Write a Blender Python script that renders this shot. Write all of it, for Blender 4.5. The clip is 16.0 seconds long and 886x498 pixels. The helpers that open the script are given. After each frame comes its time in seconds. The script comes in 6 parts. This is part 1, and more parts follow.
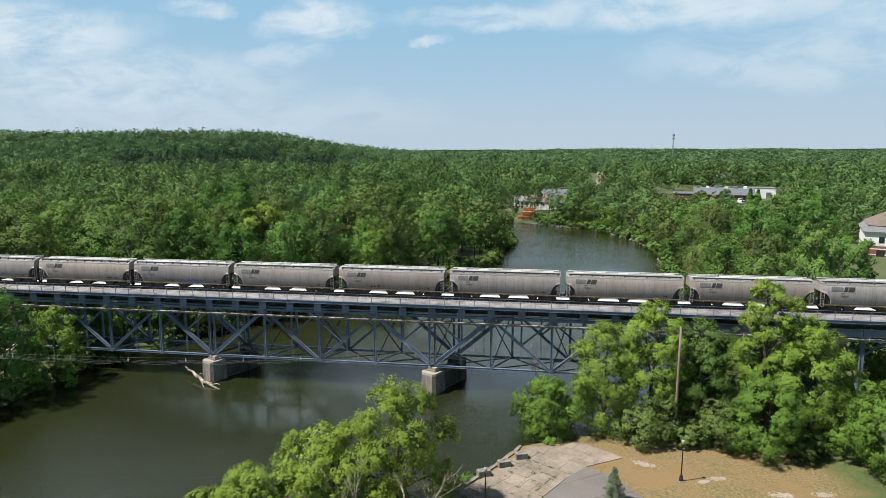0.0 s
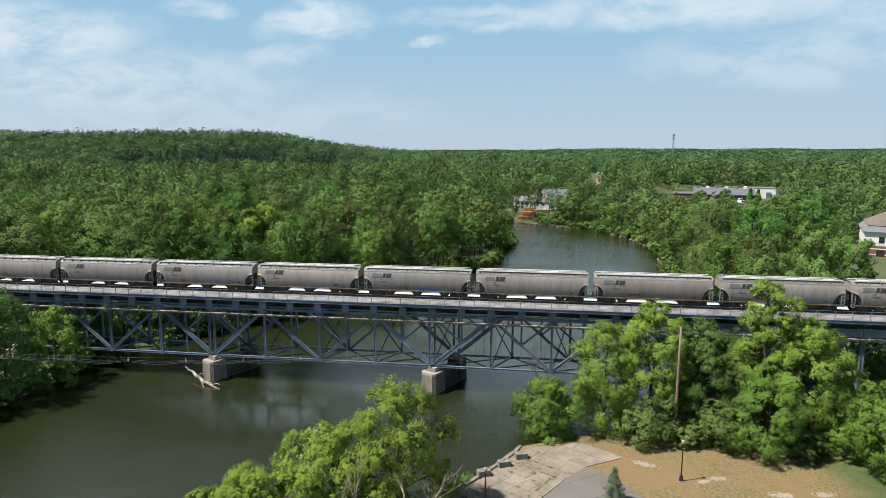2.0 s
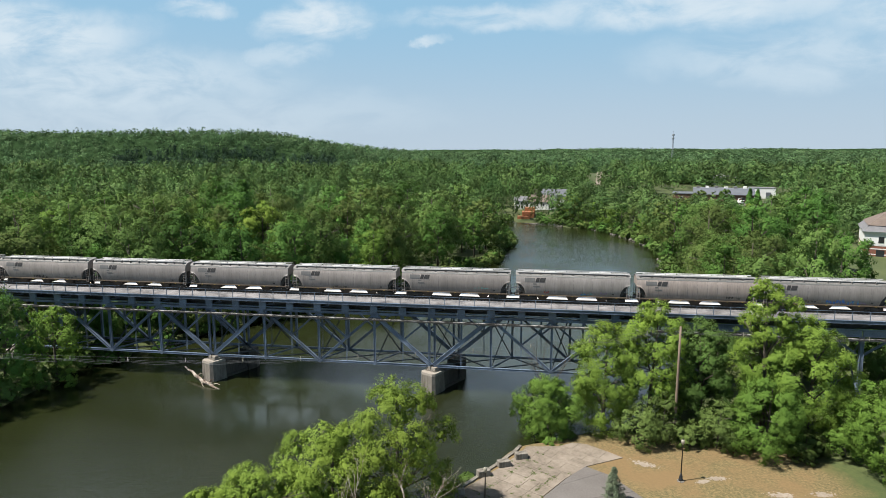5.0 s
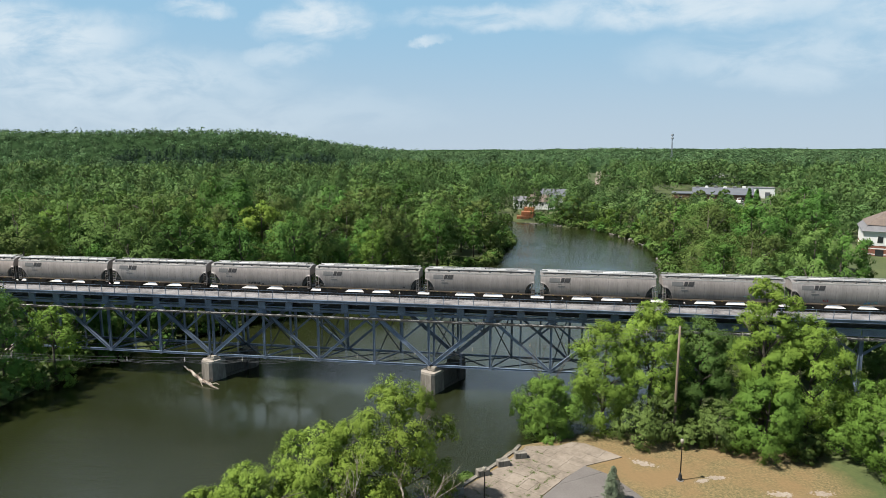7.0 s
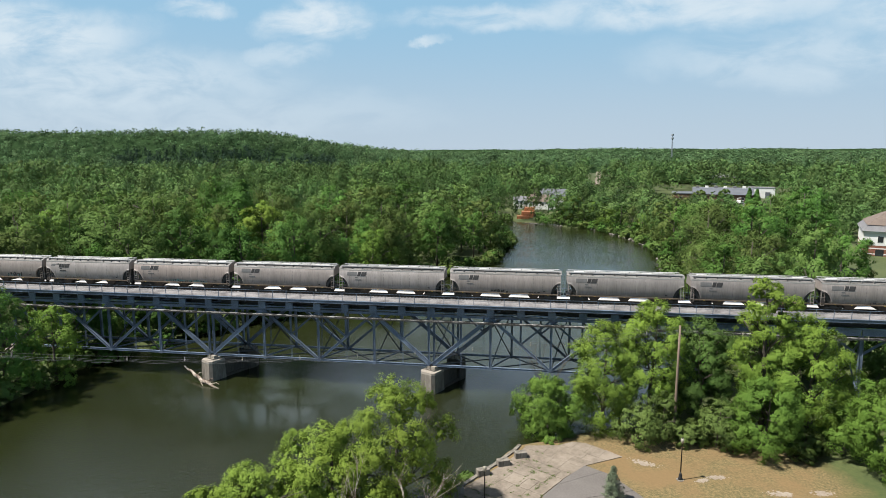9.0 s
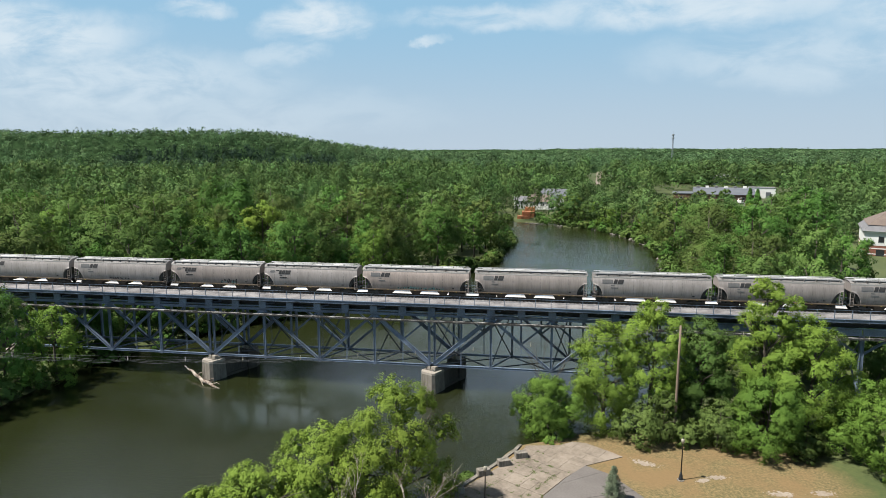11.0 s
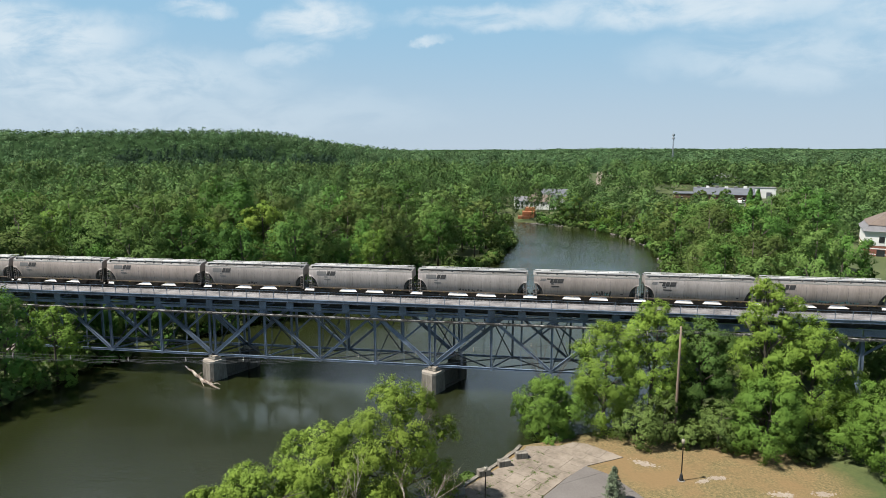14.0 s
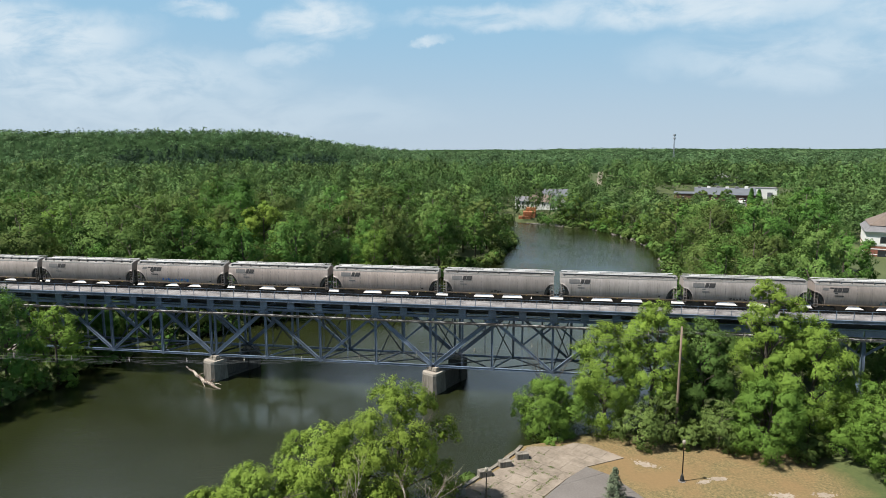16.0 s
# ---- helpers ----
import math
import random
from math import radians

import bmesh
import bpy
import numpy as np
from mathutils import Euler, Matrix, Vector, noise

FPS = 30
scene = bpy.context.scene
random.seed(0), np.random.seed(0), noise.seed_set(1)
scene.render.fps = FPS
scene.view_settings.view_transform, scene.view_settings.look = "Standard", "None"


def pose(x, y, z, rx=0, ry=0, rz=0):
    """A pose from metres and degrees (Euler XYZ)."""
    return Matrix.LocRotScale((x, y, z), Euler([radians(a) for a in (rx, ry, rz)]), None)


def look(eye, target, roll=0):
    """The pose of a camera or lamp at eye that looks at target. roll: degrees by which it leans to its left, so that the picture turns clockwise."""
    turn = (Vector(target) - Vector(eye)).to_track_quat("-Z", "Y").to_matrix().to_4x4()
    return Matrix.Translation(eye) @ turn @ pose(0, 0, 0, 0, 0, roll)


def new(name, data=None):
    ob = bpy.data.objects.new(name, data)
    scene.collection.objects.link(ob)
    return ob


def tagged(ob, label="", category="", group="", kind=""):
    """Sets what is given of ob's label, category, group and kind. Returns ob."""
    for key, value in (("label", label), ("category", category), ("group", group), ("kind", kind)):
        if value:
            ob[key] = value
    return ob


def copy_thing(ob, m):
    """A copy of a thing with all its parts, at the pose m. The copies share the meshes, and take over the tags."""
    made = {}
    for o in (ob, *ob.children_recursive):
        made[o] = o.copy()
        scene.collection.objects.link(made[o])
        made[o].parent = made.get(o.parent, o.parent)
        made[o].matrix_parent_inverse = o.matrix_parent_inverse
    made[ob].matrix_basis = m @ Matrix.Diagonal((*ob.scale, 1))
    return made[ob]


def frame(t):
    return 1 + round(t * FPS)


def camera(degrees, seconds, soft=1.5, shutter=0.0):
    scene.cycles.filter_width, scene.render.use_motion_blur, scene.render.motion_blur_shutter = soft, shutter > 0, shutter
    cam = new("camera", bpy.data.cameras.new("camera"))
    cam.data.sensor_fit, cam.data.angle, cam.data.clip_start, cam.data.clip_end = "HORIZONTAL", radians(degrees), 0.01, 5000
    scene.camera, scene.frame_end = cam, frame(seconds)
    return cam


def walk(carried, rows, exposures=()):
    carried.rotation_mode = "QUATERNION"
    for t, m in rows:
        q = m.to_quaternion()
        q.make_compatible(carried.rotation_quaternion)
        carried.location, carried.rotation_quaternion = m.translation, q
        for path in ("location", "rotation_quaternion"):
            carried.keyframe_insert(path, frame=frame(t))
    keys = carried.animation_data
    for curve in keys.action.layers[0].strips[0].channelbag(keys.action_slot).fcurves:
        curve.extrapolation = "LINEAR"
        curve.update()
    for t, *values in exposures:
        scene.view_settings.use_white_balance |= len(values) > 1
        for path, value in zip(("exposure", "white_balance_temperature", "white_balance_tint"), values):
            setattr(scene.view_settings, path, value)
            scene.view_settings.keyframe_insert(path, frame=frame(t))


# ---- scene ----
# the drone hovers over the park, with a slight sway
EYE_Y, EYE_Z, TILT = -99.35, 39.1, 8.932
SWAY = ((0, 0, 0), (4.2, 0.0, 0), (6.5, -0.085, -0.06), (8.0, -0.08, -0.12), (9.2, -0.07, -0.13), (11.5, -0.02, -0.13),
        (13.5, 0.0, -0.11), (14.5, 0.02, -0.02), (15.3, 0.05, 0), (16, 0.08, 0))
cam = camera(70, 16.0, 0.66)
walk(cam, [(t, pose(0, EYE_Y, EYE_Z + up, 90 - TILT, 0, 8.69 + turn)) for t, turn, up in SWAY])

# ---- light ----
SUN = Vector((-0.488, -0.207, 0.848))
sun = new("sun", bpy.data.lights.new("sun", "SUN"))
sun.data.energy, sun.data.angle, sun.data.color = 5.0, radians(0.8), (1.0, 0.95, 0.87)
sun.matrix_world = look(SUN * 300, (0, 0, 0))
scene.view_settings.exposure = 1.05


def node(tree, kind, **values):
    n = tree.nodes.new(kind)
    for key, value in values.items():
        if key in n.inputs:
            n.inputs[key].default_value = value
    return n


def sky():
    world = bpy.data.worlds.new("sky")
    scene.world = world
    world.use_nodes = True
    tree = world.node_tree
    tree.nodes.clear()
    link = tree.links.new
    out, back = tree.nodes.new("ShaderNodeOutputWorld"), tree.nodes.new("ShaderNodeBackground")
    air = tree.nodes.new("ShaderNodeTexSky")
    air.sky_type, air.sun_disc = "NISHITA", False
    air.sun_elevation = math.asin(SUN.z)
    air.sun_rotation = math.atan2(SUN.x, SUN.y)
    air.air_density, air.dust_density, air.ozone_density = 1.0, 0.6, 1.6
    def maths(kind, a, b, c=None):
        n = tree.nodes.new("ShaderNodeMath")
        n.operation = kind
        for slot, v in enumerate((a, b, c)):
            if v is None:
                continue
            if isinstance(v, (int, float)):
                n.inputs[slot].default_value = v
            else:
                link(v, n.inputs[slot])
        return n.outputs[0]

    def blend(factor, a, b):
        n = tree.nodes.new("ShaderNodeMix")
        n.data_type = "RGBA"
        link(factor, n.inputs["Factor"])
        for slot, v in (("A", a), ("B", b)):
            if isinstance(v, tuple):
                n.inputs[slot].default_value = (*v, 1)
            else:
                link(v, n.inputs[slot])
        return n.outputs["Result"]

    def span(value, lo, hi, start=0.0, end=1.0):
        n = tree.nodes.new("ShaderNodeMapRange")
        n.interpolation_type = "SMOOTHSTEP"
        for slot, v in enumerate((lo, hi, start, end)):
            n.inputs[slot + 1].default_value = v
        link(value, n.inputs[0])
        return n.outputs[0]

    where, split = tree.nodes.new("ShaderNodeTexCoord"), tree.nodes.new("ShaderNodeSeparateXYZ")
    link(where.outputs["Generated"], split.inputs[0])
    X, Y, Z = (split.outputs[k] for k in "XYZ")
    # pale haze at the horizon, blue above it, the clear sky overhead
    low = blend(span(Z, -0.02, 0.22), (3.69, 4.51, 5.28), (2.31, 4.02, 5.50))
    deep = tree.nodes.new("ShaderNodeVectorMath")
    deep.operation = "SCALE"
    deep.inputs["Scale"].default_value = 0.42
    link(air.outputs[0], deep.inputs[0])
    # the haze thins out upwards into the deep blue overhead
    clear = blend(span(Z, 0.25, 0.95), low, deep.outputs[0])
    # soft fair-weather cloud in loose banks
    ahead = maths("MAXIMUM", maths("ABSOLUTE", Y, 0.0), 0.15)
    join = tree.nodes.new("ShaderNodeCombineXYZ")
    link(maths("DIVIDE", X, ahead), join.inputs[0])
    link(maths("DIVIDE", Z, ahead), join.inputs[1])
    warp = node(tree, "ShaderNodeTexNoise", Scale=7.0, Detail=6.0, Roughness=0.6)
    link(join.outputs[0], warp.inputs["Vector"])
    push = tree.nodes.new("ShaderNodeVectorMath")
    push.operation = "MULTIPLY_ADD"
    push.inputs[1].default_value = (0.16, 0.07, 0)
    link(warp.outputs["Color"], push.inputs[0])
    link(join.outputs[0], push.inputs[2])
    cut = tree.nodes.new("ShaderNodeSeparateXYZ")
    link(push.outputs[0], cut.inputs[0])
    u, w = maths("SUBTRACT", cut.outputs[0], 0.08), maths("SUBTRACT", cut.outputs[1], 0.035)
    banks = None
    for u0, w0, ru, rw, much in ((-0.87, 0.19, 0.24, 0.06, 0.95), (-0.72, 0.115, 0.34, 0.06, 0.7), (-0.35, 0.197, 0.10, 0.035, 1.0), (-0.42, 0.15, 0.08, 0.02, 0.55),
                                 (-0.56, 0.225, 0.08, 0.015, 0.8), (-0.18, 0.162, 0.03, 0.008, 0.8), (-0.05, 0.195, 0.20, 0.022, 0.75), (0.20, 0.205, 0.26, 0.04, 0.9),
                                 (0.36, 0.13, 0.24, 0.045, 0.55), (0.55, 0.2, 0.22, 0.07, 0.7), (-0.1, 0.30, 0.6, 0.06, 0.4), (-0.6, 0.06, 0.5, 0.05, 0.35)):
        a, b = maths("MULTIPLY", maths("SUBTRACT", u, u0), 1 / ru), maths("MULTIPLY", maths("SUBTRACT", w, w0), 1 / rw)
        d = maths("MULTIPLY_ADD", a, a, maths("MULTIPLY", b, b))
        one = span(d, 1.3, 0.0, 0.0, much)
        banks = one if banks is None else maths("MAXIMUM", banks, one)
    fluff = node(tree, "ShaderNodeTexNoise", Scale=9.0, Detail=8.0, Roughness=0.58, Distortion=0.4)
    stretch = tree.nodes.new("ShaderNodeMapping")
    stretch.inputs["Scale"].default_value = (1.0, 2.6, 1)
    link(join.outputs[0], stretch.inputs[0])
    link(stretch.outputs[0], fluff.inputs["Vector"])
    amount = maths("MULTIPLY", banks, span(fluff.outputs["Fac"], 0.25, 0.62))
    # unseen broken cloud added above the view ahead, to brighten the water's reflection
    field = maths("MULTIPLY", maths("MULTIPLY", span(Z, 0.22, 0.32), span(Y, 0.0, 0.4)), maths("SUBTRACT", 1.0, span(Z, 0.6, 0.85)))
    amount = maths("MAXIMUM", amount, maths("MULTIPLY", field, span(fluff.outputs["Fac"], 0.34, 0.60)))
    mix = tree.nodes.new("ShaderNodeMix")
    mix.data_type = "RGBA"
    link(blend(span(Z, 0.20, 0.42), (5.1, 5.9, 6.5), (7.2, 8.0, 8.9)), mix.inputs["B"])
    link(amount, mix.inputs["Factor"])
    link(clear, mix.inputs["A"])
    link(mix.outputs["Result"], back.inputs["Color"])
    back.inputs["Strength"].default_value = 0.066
    link(back.outputs[0], out.inputs[0])


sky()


# ---- materials ----
def surface(name, dark, light, rough=0.7, metal=0.0, grain=8.0, patch=0.6, bump=0.15, stretch=(1, 1, 1), vary=0.0, spec=0.5,
            spread=(0.3, 0.7), coords="Object", world=False, tint=0.0):
    """A procedural surface: two colours mixed by noise at two scales (metres), with a fine relief."""
    m = bpy.data.materials.new(name)
    m.use_nodes = True
    t = m.node_tree
    link = t.links.new
    b = t.nodes["Principled BSDF"]
    b.inputs["Roughness"].default_value, b.inputs["Metallic"].default_value = rough, metal
    b.inputs["Specular IOR Level"].default_value = spec
    if world:
        at = t.nodes.new("ShaderNodeNewGeometry").outputs["Position"]
    else:
        at = t.nodes.new("ShaderNodeTexCoord").outputs[coords]
    place = t.nodes.new("ShaderNodeMapping")
    place.inputs["Scale"].default_value = stretch
    link(at, place.inputs[0])
    big, small = node(t, "ShaderNodeTexNoise", Scale=patch, Detail=4.0), node(t, "ShaderNodeTexNoise", Scale=grain, Detail=5.0, Roughness=0.65)
    link(place.outputs[0], big.inputs["Vector"])
    link(place.outputs[0], small.inputs["Vector"])
    half = t.nodes.new("ShaderNodeMath")
    half.operation = "ADD"
    link(big.outputs["Fac"], half.inputs[0])
    link(small.outputs["Fac"], half.inputs[1])
    rng = t.nodes.new("ShaderNodeMapRange")
    for i, v in ((1, 2 * spread[0]), (2, 2 * spread[1]), (3, 0.0), (4, 1.0)):
        rng.inputs[i].default_value = v
    link(half.outputs[0], rng.inputs[0])
    mix = t.nodes.new("ShaderNodeMix")
    mix.data_type = "RGBA"
    mix.inputs["A"].default_value, mix.inputs["B"].default_value = (*dark, 1), (*light, 1)
    link(rng.outputs[0], mix.inputs["Factor"])
    colour = mix.outputs["Result"]
    if vary:
        info = t.nodes.new("ShaderNodeObjectInfo")
        spanr = t.nodes.new("ShaderNodeMapRange")
        spanr.inputs[3].default_value, spanr.inputs[4].default_value = 1 - vary, 1 + vary
        link(info.outputs["Random"], spanr.inputs[0])
        hsv = t.nodes.new("ShaderNodeHueSaturation")
        link(spanr.outputs[0], hsv.inputs["Value"])
        link(colour, hsv.inputs["Color"])
        colour = hsv.outputs[0]
        if tint:
            # some are browner with rust dust, some cooler
            dust = node(t, "ShaderNodeTexWhiteNoise")
            dust.noise_dimensions = "1D"
            link(info.outputs["Random"], dust.inputs["W"])
            ramp = t.nodes.new("ShaderNodeValToRGB")
            e = ramp.color_ramp.elements
            e[0].color, e[1].color = (1.0, 0.90, 0.83, 1), (0.95, 1.0, 1.03, 1)
            link(dust.outputs["Value"], ramp.inputs[0])
            times = t.nodes.new("ShaderNodeMix")
            times.data_type, times.blend_type = "RGBA", "MULTIPLY"
            times.inputs["Factor"].default_value = tint
            link(colour, times.inputs["A"])
            link(ramp.outputs[0], times.inputs["B"])
            colour = times.outputs["Result"]
    link(colour, b.inputs["Base Color"])
    if bump:
        up = node(t, "ShaderNodeBump", Strength=bump, Distance=0.05)
        link(small.outputs["Fac"], up.inputs["Height"])
        link(up.outputs[0], b.inputs["Normal"])
    return m


def foliage(name, dark, light, warm, glow=0.25, joined=False, vary=(0.56, 1.45)):
    """Leaves: each one takes its own shade, each tree its own tone; some light shines through them."""
    m = bpy.data.materials.new(name)
    m.use_nodes = True
    t = m.node_tree
    link = t.links.new
    b = t.nodes["Principled BSDF"]
    b.inputs["Roughness"].default_value = 0.65
    b.inputs["Specular IOR Level"].default_value = 0.05
    geo, info = t.nodes.new("ShaderNodeNewGeometry"), t.nodes.new("ShaderNodeObjectInfo")
    mix = t.nodes.new("ShaderNodeMix")
    mix.data_type = "RGBA"
    mix.inputs["A"].default_value, mix.inputs["B"].default_value = (*dark, 1), (*light, 1)
    link(geo.outputs["Random Per Island"], mix.inputs["Factor"])
    blot = node(t, "ShaderNodeTexNoise", Scale=0.09, Detail=3.0)
    link(geo.outputs["Position"], blot.inputs["Vector"])
    rng = t.nodes.new("ShaderNodeMapRange")
    for i, v in ((1, 0.35), (2, 0.68), (3, 0.0), (4, 0.75)):
        rng.inputs[i].default_value = v
    link(blot.outputs["Fac"], rng.inputs[0])
    tone = t.nodes.new("ShaderNodeMix")
    tone.data_type = "RGBA"
    tone.inputs["B"].default_value = (*warm, 1)
    link(rng.outputs[0], tone.inputs["Factor"])
    link(mix.outputs["Result"], tone.inputs["A"])
    hsv = t.nodes.new("ShaderNodeHueSaturation")
    stand = node(t, "ShaderNodeTexNoise", Scale=0.045, Detail=4.0, Roughness=0.7)
    link(geo.outputs["Position"], stand.inputs["Vector"])
    hue = t.nodes.new("ShaderNodeMapRange")
    for i, v in ((1, 0.3), (2, 0.7), (3, 0.486), (4, 0.516)):
        hue.inputs[i].default_value = v
    link(stand.outputs["Fac"], hue.inputs[0])
    link(hue.outputs[0], hsv.inputs["Hue"])
    spanr = t.nodes.new("ShaderNodeMapRange")
    spanr.inputs[3].default_value, spanr.inputs[4].default_value = vary
    pick = info.outputs["Random"]
    if joined:
        # one tone for each crown of a joined wood
        crown = t.nodes.new("ShaderNodeAttribute")
        crown.attribute_name = "tone"
        pick = crown.outputs["Fac"]
        spanr.inputs[3].default_value, spanr.inputs[4].default_value = 0.52, 1.42
        other = node(t, "ShaderNodeTexWhiteNoise")
        other.noise_dimensions = "1D"
        link(pick, other.inputs["W"])
        link(other.outputs["Value"], rng.inputs[0])
        rng.inputs[1].default_value, rng.inputs[2].default_value = 0.2, 1.0
    link(pick, spanr.inputs[0])
    link(spanr.outputs[0], hsv.inputs["Value"])
    link(tone.outputs["Result"], hsv.inputs["Color"])
    link(hsv.outputs[0], b.inputs["Base Color"])
    soft = t.nodes.new("ShaderNodeBsdfTranslucent")
    link(hsv.outputs[0], soft.inputs["Color"])
    both = t.nodes.new("ShaderNodeMixShader")
    both.inputs[0].default_value = glow
    link(b.outputs[0], both.inputs[1])
    link(soft.outputs[0], both.inputs[2])
    link(both.outputs[0], t.nodes["Material Output"].inputs["Surface"])
    return m


def river_water():
    m = bpy.data.materials.new("river_water")
    m.use_nodes = True
    t = m.node_tree
    link = t.links.new
    b = t.nodes["Principled BSDF"]
    b.inputs["Roughness"].default_value, b.inputs["IOR"].default_value = 0.05, 1.38
    b.inputs["Specular IOR Level"].default_value = 0.8
    at = t.nodes.new("ShaderNodeNewGeometry").outputs["Position"]
    silt = node(t, "ShaderNodeTexNoise", Scale=0.03, Detail=4.0)
    link(at, silt.inputs["Vector"])
    mix = t.nodes.new("ShaderNodeMix")
    mix.data_type = "RGBA"
    mix.inputs["A"].default_value, mix.inputs["B"].default_value = (0.0090, 0.0118, 0.0042, 1), (0.0150, 0.0180, 0.0062, 1)
    link(silt.outputs["Fac"], mix.inputs["Factor"])
    link(mix.outputs["Result"], b.inputs["Base Color"])
    place = t.nodes.new("ShaderNodeMapping")
    place.inputs["Scale"].default_value = (0.75, 1.4, 1)
    place.inputs["Rotation"].default_value = (0, 0, radians(-25))
    link(at, place.inputs[0])
    wave = node(t, "ShaderNodeTexNoise", Scale=1.9, Detail=5.0, Roughness=0.6)
    link(place.outputs[0], wave.inputs["Vector"])
    fine = node(t, "ShaderNodeTexNoise", Scale=4.5, Detail=3.0, Roughness=0.6)
    link(place.outputs[0], fine.inputs["Vector"])
    both = t.nodes.new("ShaderNodeMath")
    both.operation = "MULTIPLY_ADD"
    both.inputs[1].default_value = 0.35
    link(fine.outputs["Fac"], both.inputs[0])
    link(wave.outputs["Fac"], both.inputs[2])
    calm = node(t, "ShaderNodeTexNoise", Scale=0.035, Detail=3.0)
    link(at, calm.inputs["Vector"])
    rng = t.nodes.new("ShaderNodeMapRange")
    for i, v in ((1, 0.42), (2, 0.70), (3, 0.12), (4, 0.85)):
        rng.inputs[i].default_value = v
    cut = t.nodes.new("ShaderNodeSeparateXYZ")
    link(at, cut.inputs[0])
    amount = calm.outputs["Fac"]
    for axis, lo, hi, much in (("X", -38.0, -18.0, 0.12), ("Y", -18.0, -29.0, 0.2)):
        reach = t.nodes.new("ShaderNodeMapRange")
        for i, v in ((1, lo), (2, hi), (3, 0.0), (4, much)):
            reach.inputs[i].default_value = v
        link(cut.outputs[axis], reach.inputs[0])
        more = t.nodes.new("ShaderNodeMath")
        link(amount, more.inputs[0])
        link(reach.outputs[0], more.inputs[1])
        amount = more.outputs[0]
    link(amount, rng.inputs[0])
    up = node(t, "ShaderNodeBump", Distance=0.12)
    link(rng.outputs[0], up.inputs["Strength"])
    link(both.outputs[0], up.inputs["Height"])
    link(up.outputs[0], b.inputs["Normal"])
    return m


STEEL = surface("blue_grey_painted_steel", (0.045, 0.062, 0.091), (0.144, 0.185, 0.253), 0.42, 0.0, 6.0, 0.35, 0.06, vary=0.2, spread=(0.34, 0.62))
# bracing steel: the shade beneath the deck is put into its dark colour
SHADED_BRACE = surface("shade_dark_bracing", (0.019, 0.023, 0.029), (0.052, 0.061, 0.072), 0.55, 0.0, 6.0, 0.35, 0.06, vary=0.15)
RUSTY = surface("rusty_stained_steel", (0.012, 0.010, 0.009), (0.341, 0.330, 0.319), 0.8, 0.0, 2.6, 0.9, 0.2, stretch=(0.7, 2, 1), spread=(0.485, 0.57))
# grimy running gear, and parts coloured dark in place of shade
DARK_STEEL = surface("grimy_and_shade_dark_steel", (0.020, 0.020, 0.021), (0.060, 0.058, 0.055), 0.65, 0.3, 9.0, 0.8, 0.1)
WHEEL = surface("worn_wheel_steel", (0.017, 0.015, 0.014), (0.055, 0.047, 0.041), 0.5, 0.4, 9.0, 1.0, 0.05)
RAIL = surface("worn_rail_steel", (0.044, 0.033, 0.028), (0.088, 0.066, 0.055), 0.45, 0.6, 12.0, 1.0, 0.05)
CONCRETE = surface("weathered_concrete", (0.063, 0.055, 0.044), (0.204, 0.184, 0.157), 0.88, 0, 4.0, 0.7, 0.25, stretch=(1, 1, 0.16), spread=(0.36, 0.62))
DARK_CONCRETE = surface("dark_concrete", (0.025, 0.023, 0.021), (0.083, 0.074, 0.063), 0.9, 0, 4.0, 0.5, 0.25, stretch=(1, 1, 0.3))
PALE_CAP = surface("pale_pier_cap", (0.187, 0.165, 0.138), (0.286, 0.259, 0.226), 0.88, 0, 5.0, 0.6, 0.2)
PALE_DECK = surface("pale_concrete", (0.352, 0.336, 0.319), (0.429, 0.415, 0.402), 0.85, 0, 8.0, 0.4, 0.1)
BALLAST = surface("crushed_stone", (0.058, 0.055, 0.057), (0.220, 0.212, 0.217), 0.95, 0, 5.0, 0.5, 0.9, spread=(0.38, 0.62))
TIMBER = surface("creosoted_timber", (0.019, 0.014, 0.011), (0.055, 0.044, 0.033), 0.9, 0, 10.0, 1.0, 0.3, stretch=(4, 1, 4))
PAINT = surface("weathered_grey_car_paint", (0.154, 0.134, 0.125), (0.275, 0.246, 0.234), 0.5, 0, 4.0, 0.5, 0.03, stretch=(1.6, 1, 0.22), vary=0.2, tint=0.6)
ROOF_PAINT = surface("galvanised_roof", (0.088, 0.083, 0.080), (0.165, 0.157, 0.151), 0.5, 0.0, 5.0, 0.5, 0.05, vary=0.3)
HATCH_PAINT = surface("pale_hatch_paint", (0.231, 0.226, 0.220), (0.341, 0.336, 0.330), 0.45, 0.0, 5.0, 0.5, 0.05, vary=0.45)
RAIL_PAINT = surface("pale_top_rail_paint", (0.253, 0.242, 0.231), (0.363, 0.352, 0.341), 0.5, 0.0, 5.0, 0.5, 0.05, stretch=(1, 1, 0.4), vary=0.15)
SILL = surface("rusty_brown_sill", (0.039, 0.028, 0.019), (0.116, 0.085, 0.055), 0.8, 0, 7.0, 0.7, 0.1, stretch=(1, 1, 2))
HOPPER = surface("grimy_brown_hopper", (0.019, 0.014, 0.011), (0.066, 0.047, 0.033), 0.85, 0, 6.0, 0.9, 0.1)
SEAM = surface("grimy_weld_seam", (0.072, 0.066, 0.061), (0.143, 0.135, 0.127), 0.6, 0, 6.0, 1.0, 0.0)
DECAL_DARK = surface("dark_marking_paint", (0.010, 0.010, 0.012), (0.028, 0.028, 0.030), 0.85, 0, 9.0, 1.5, 0.0)
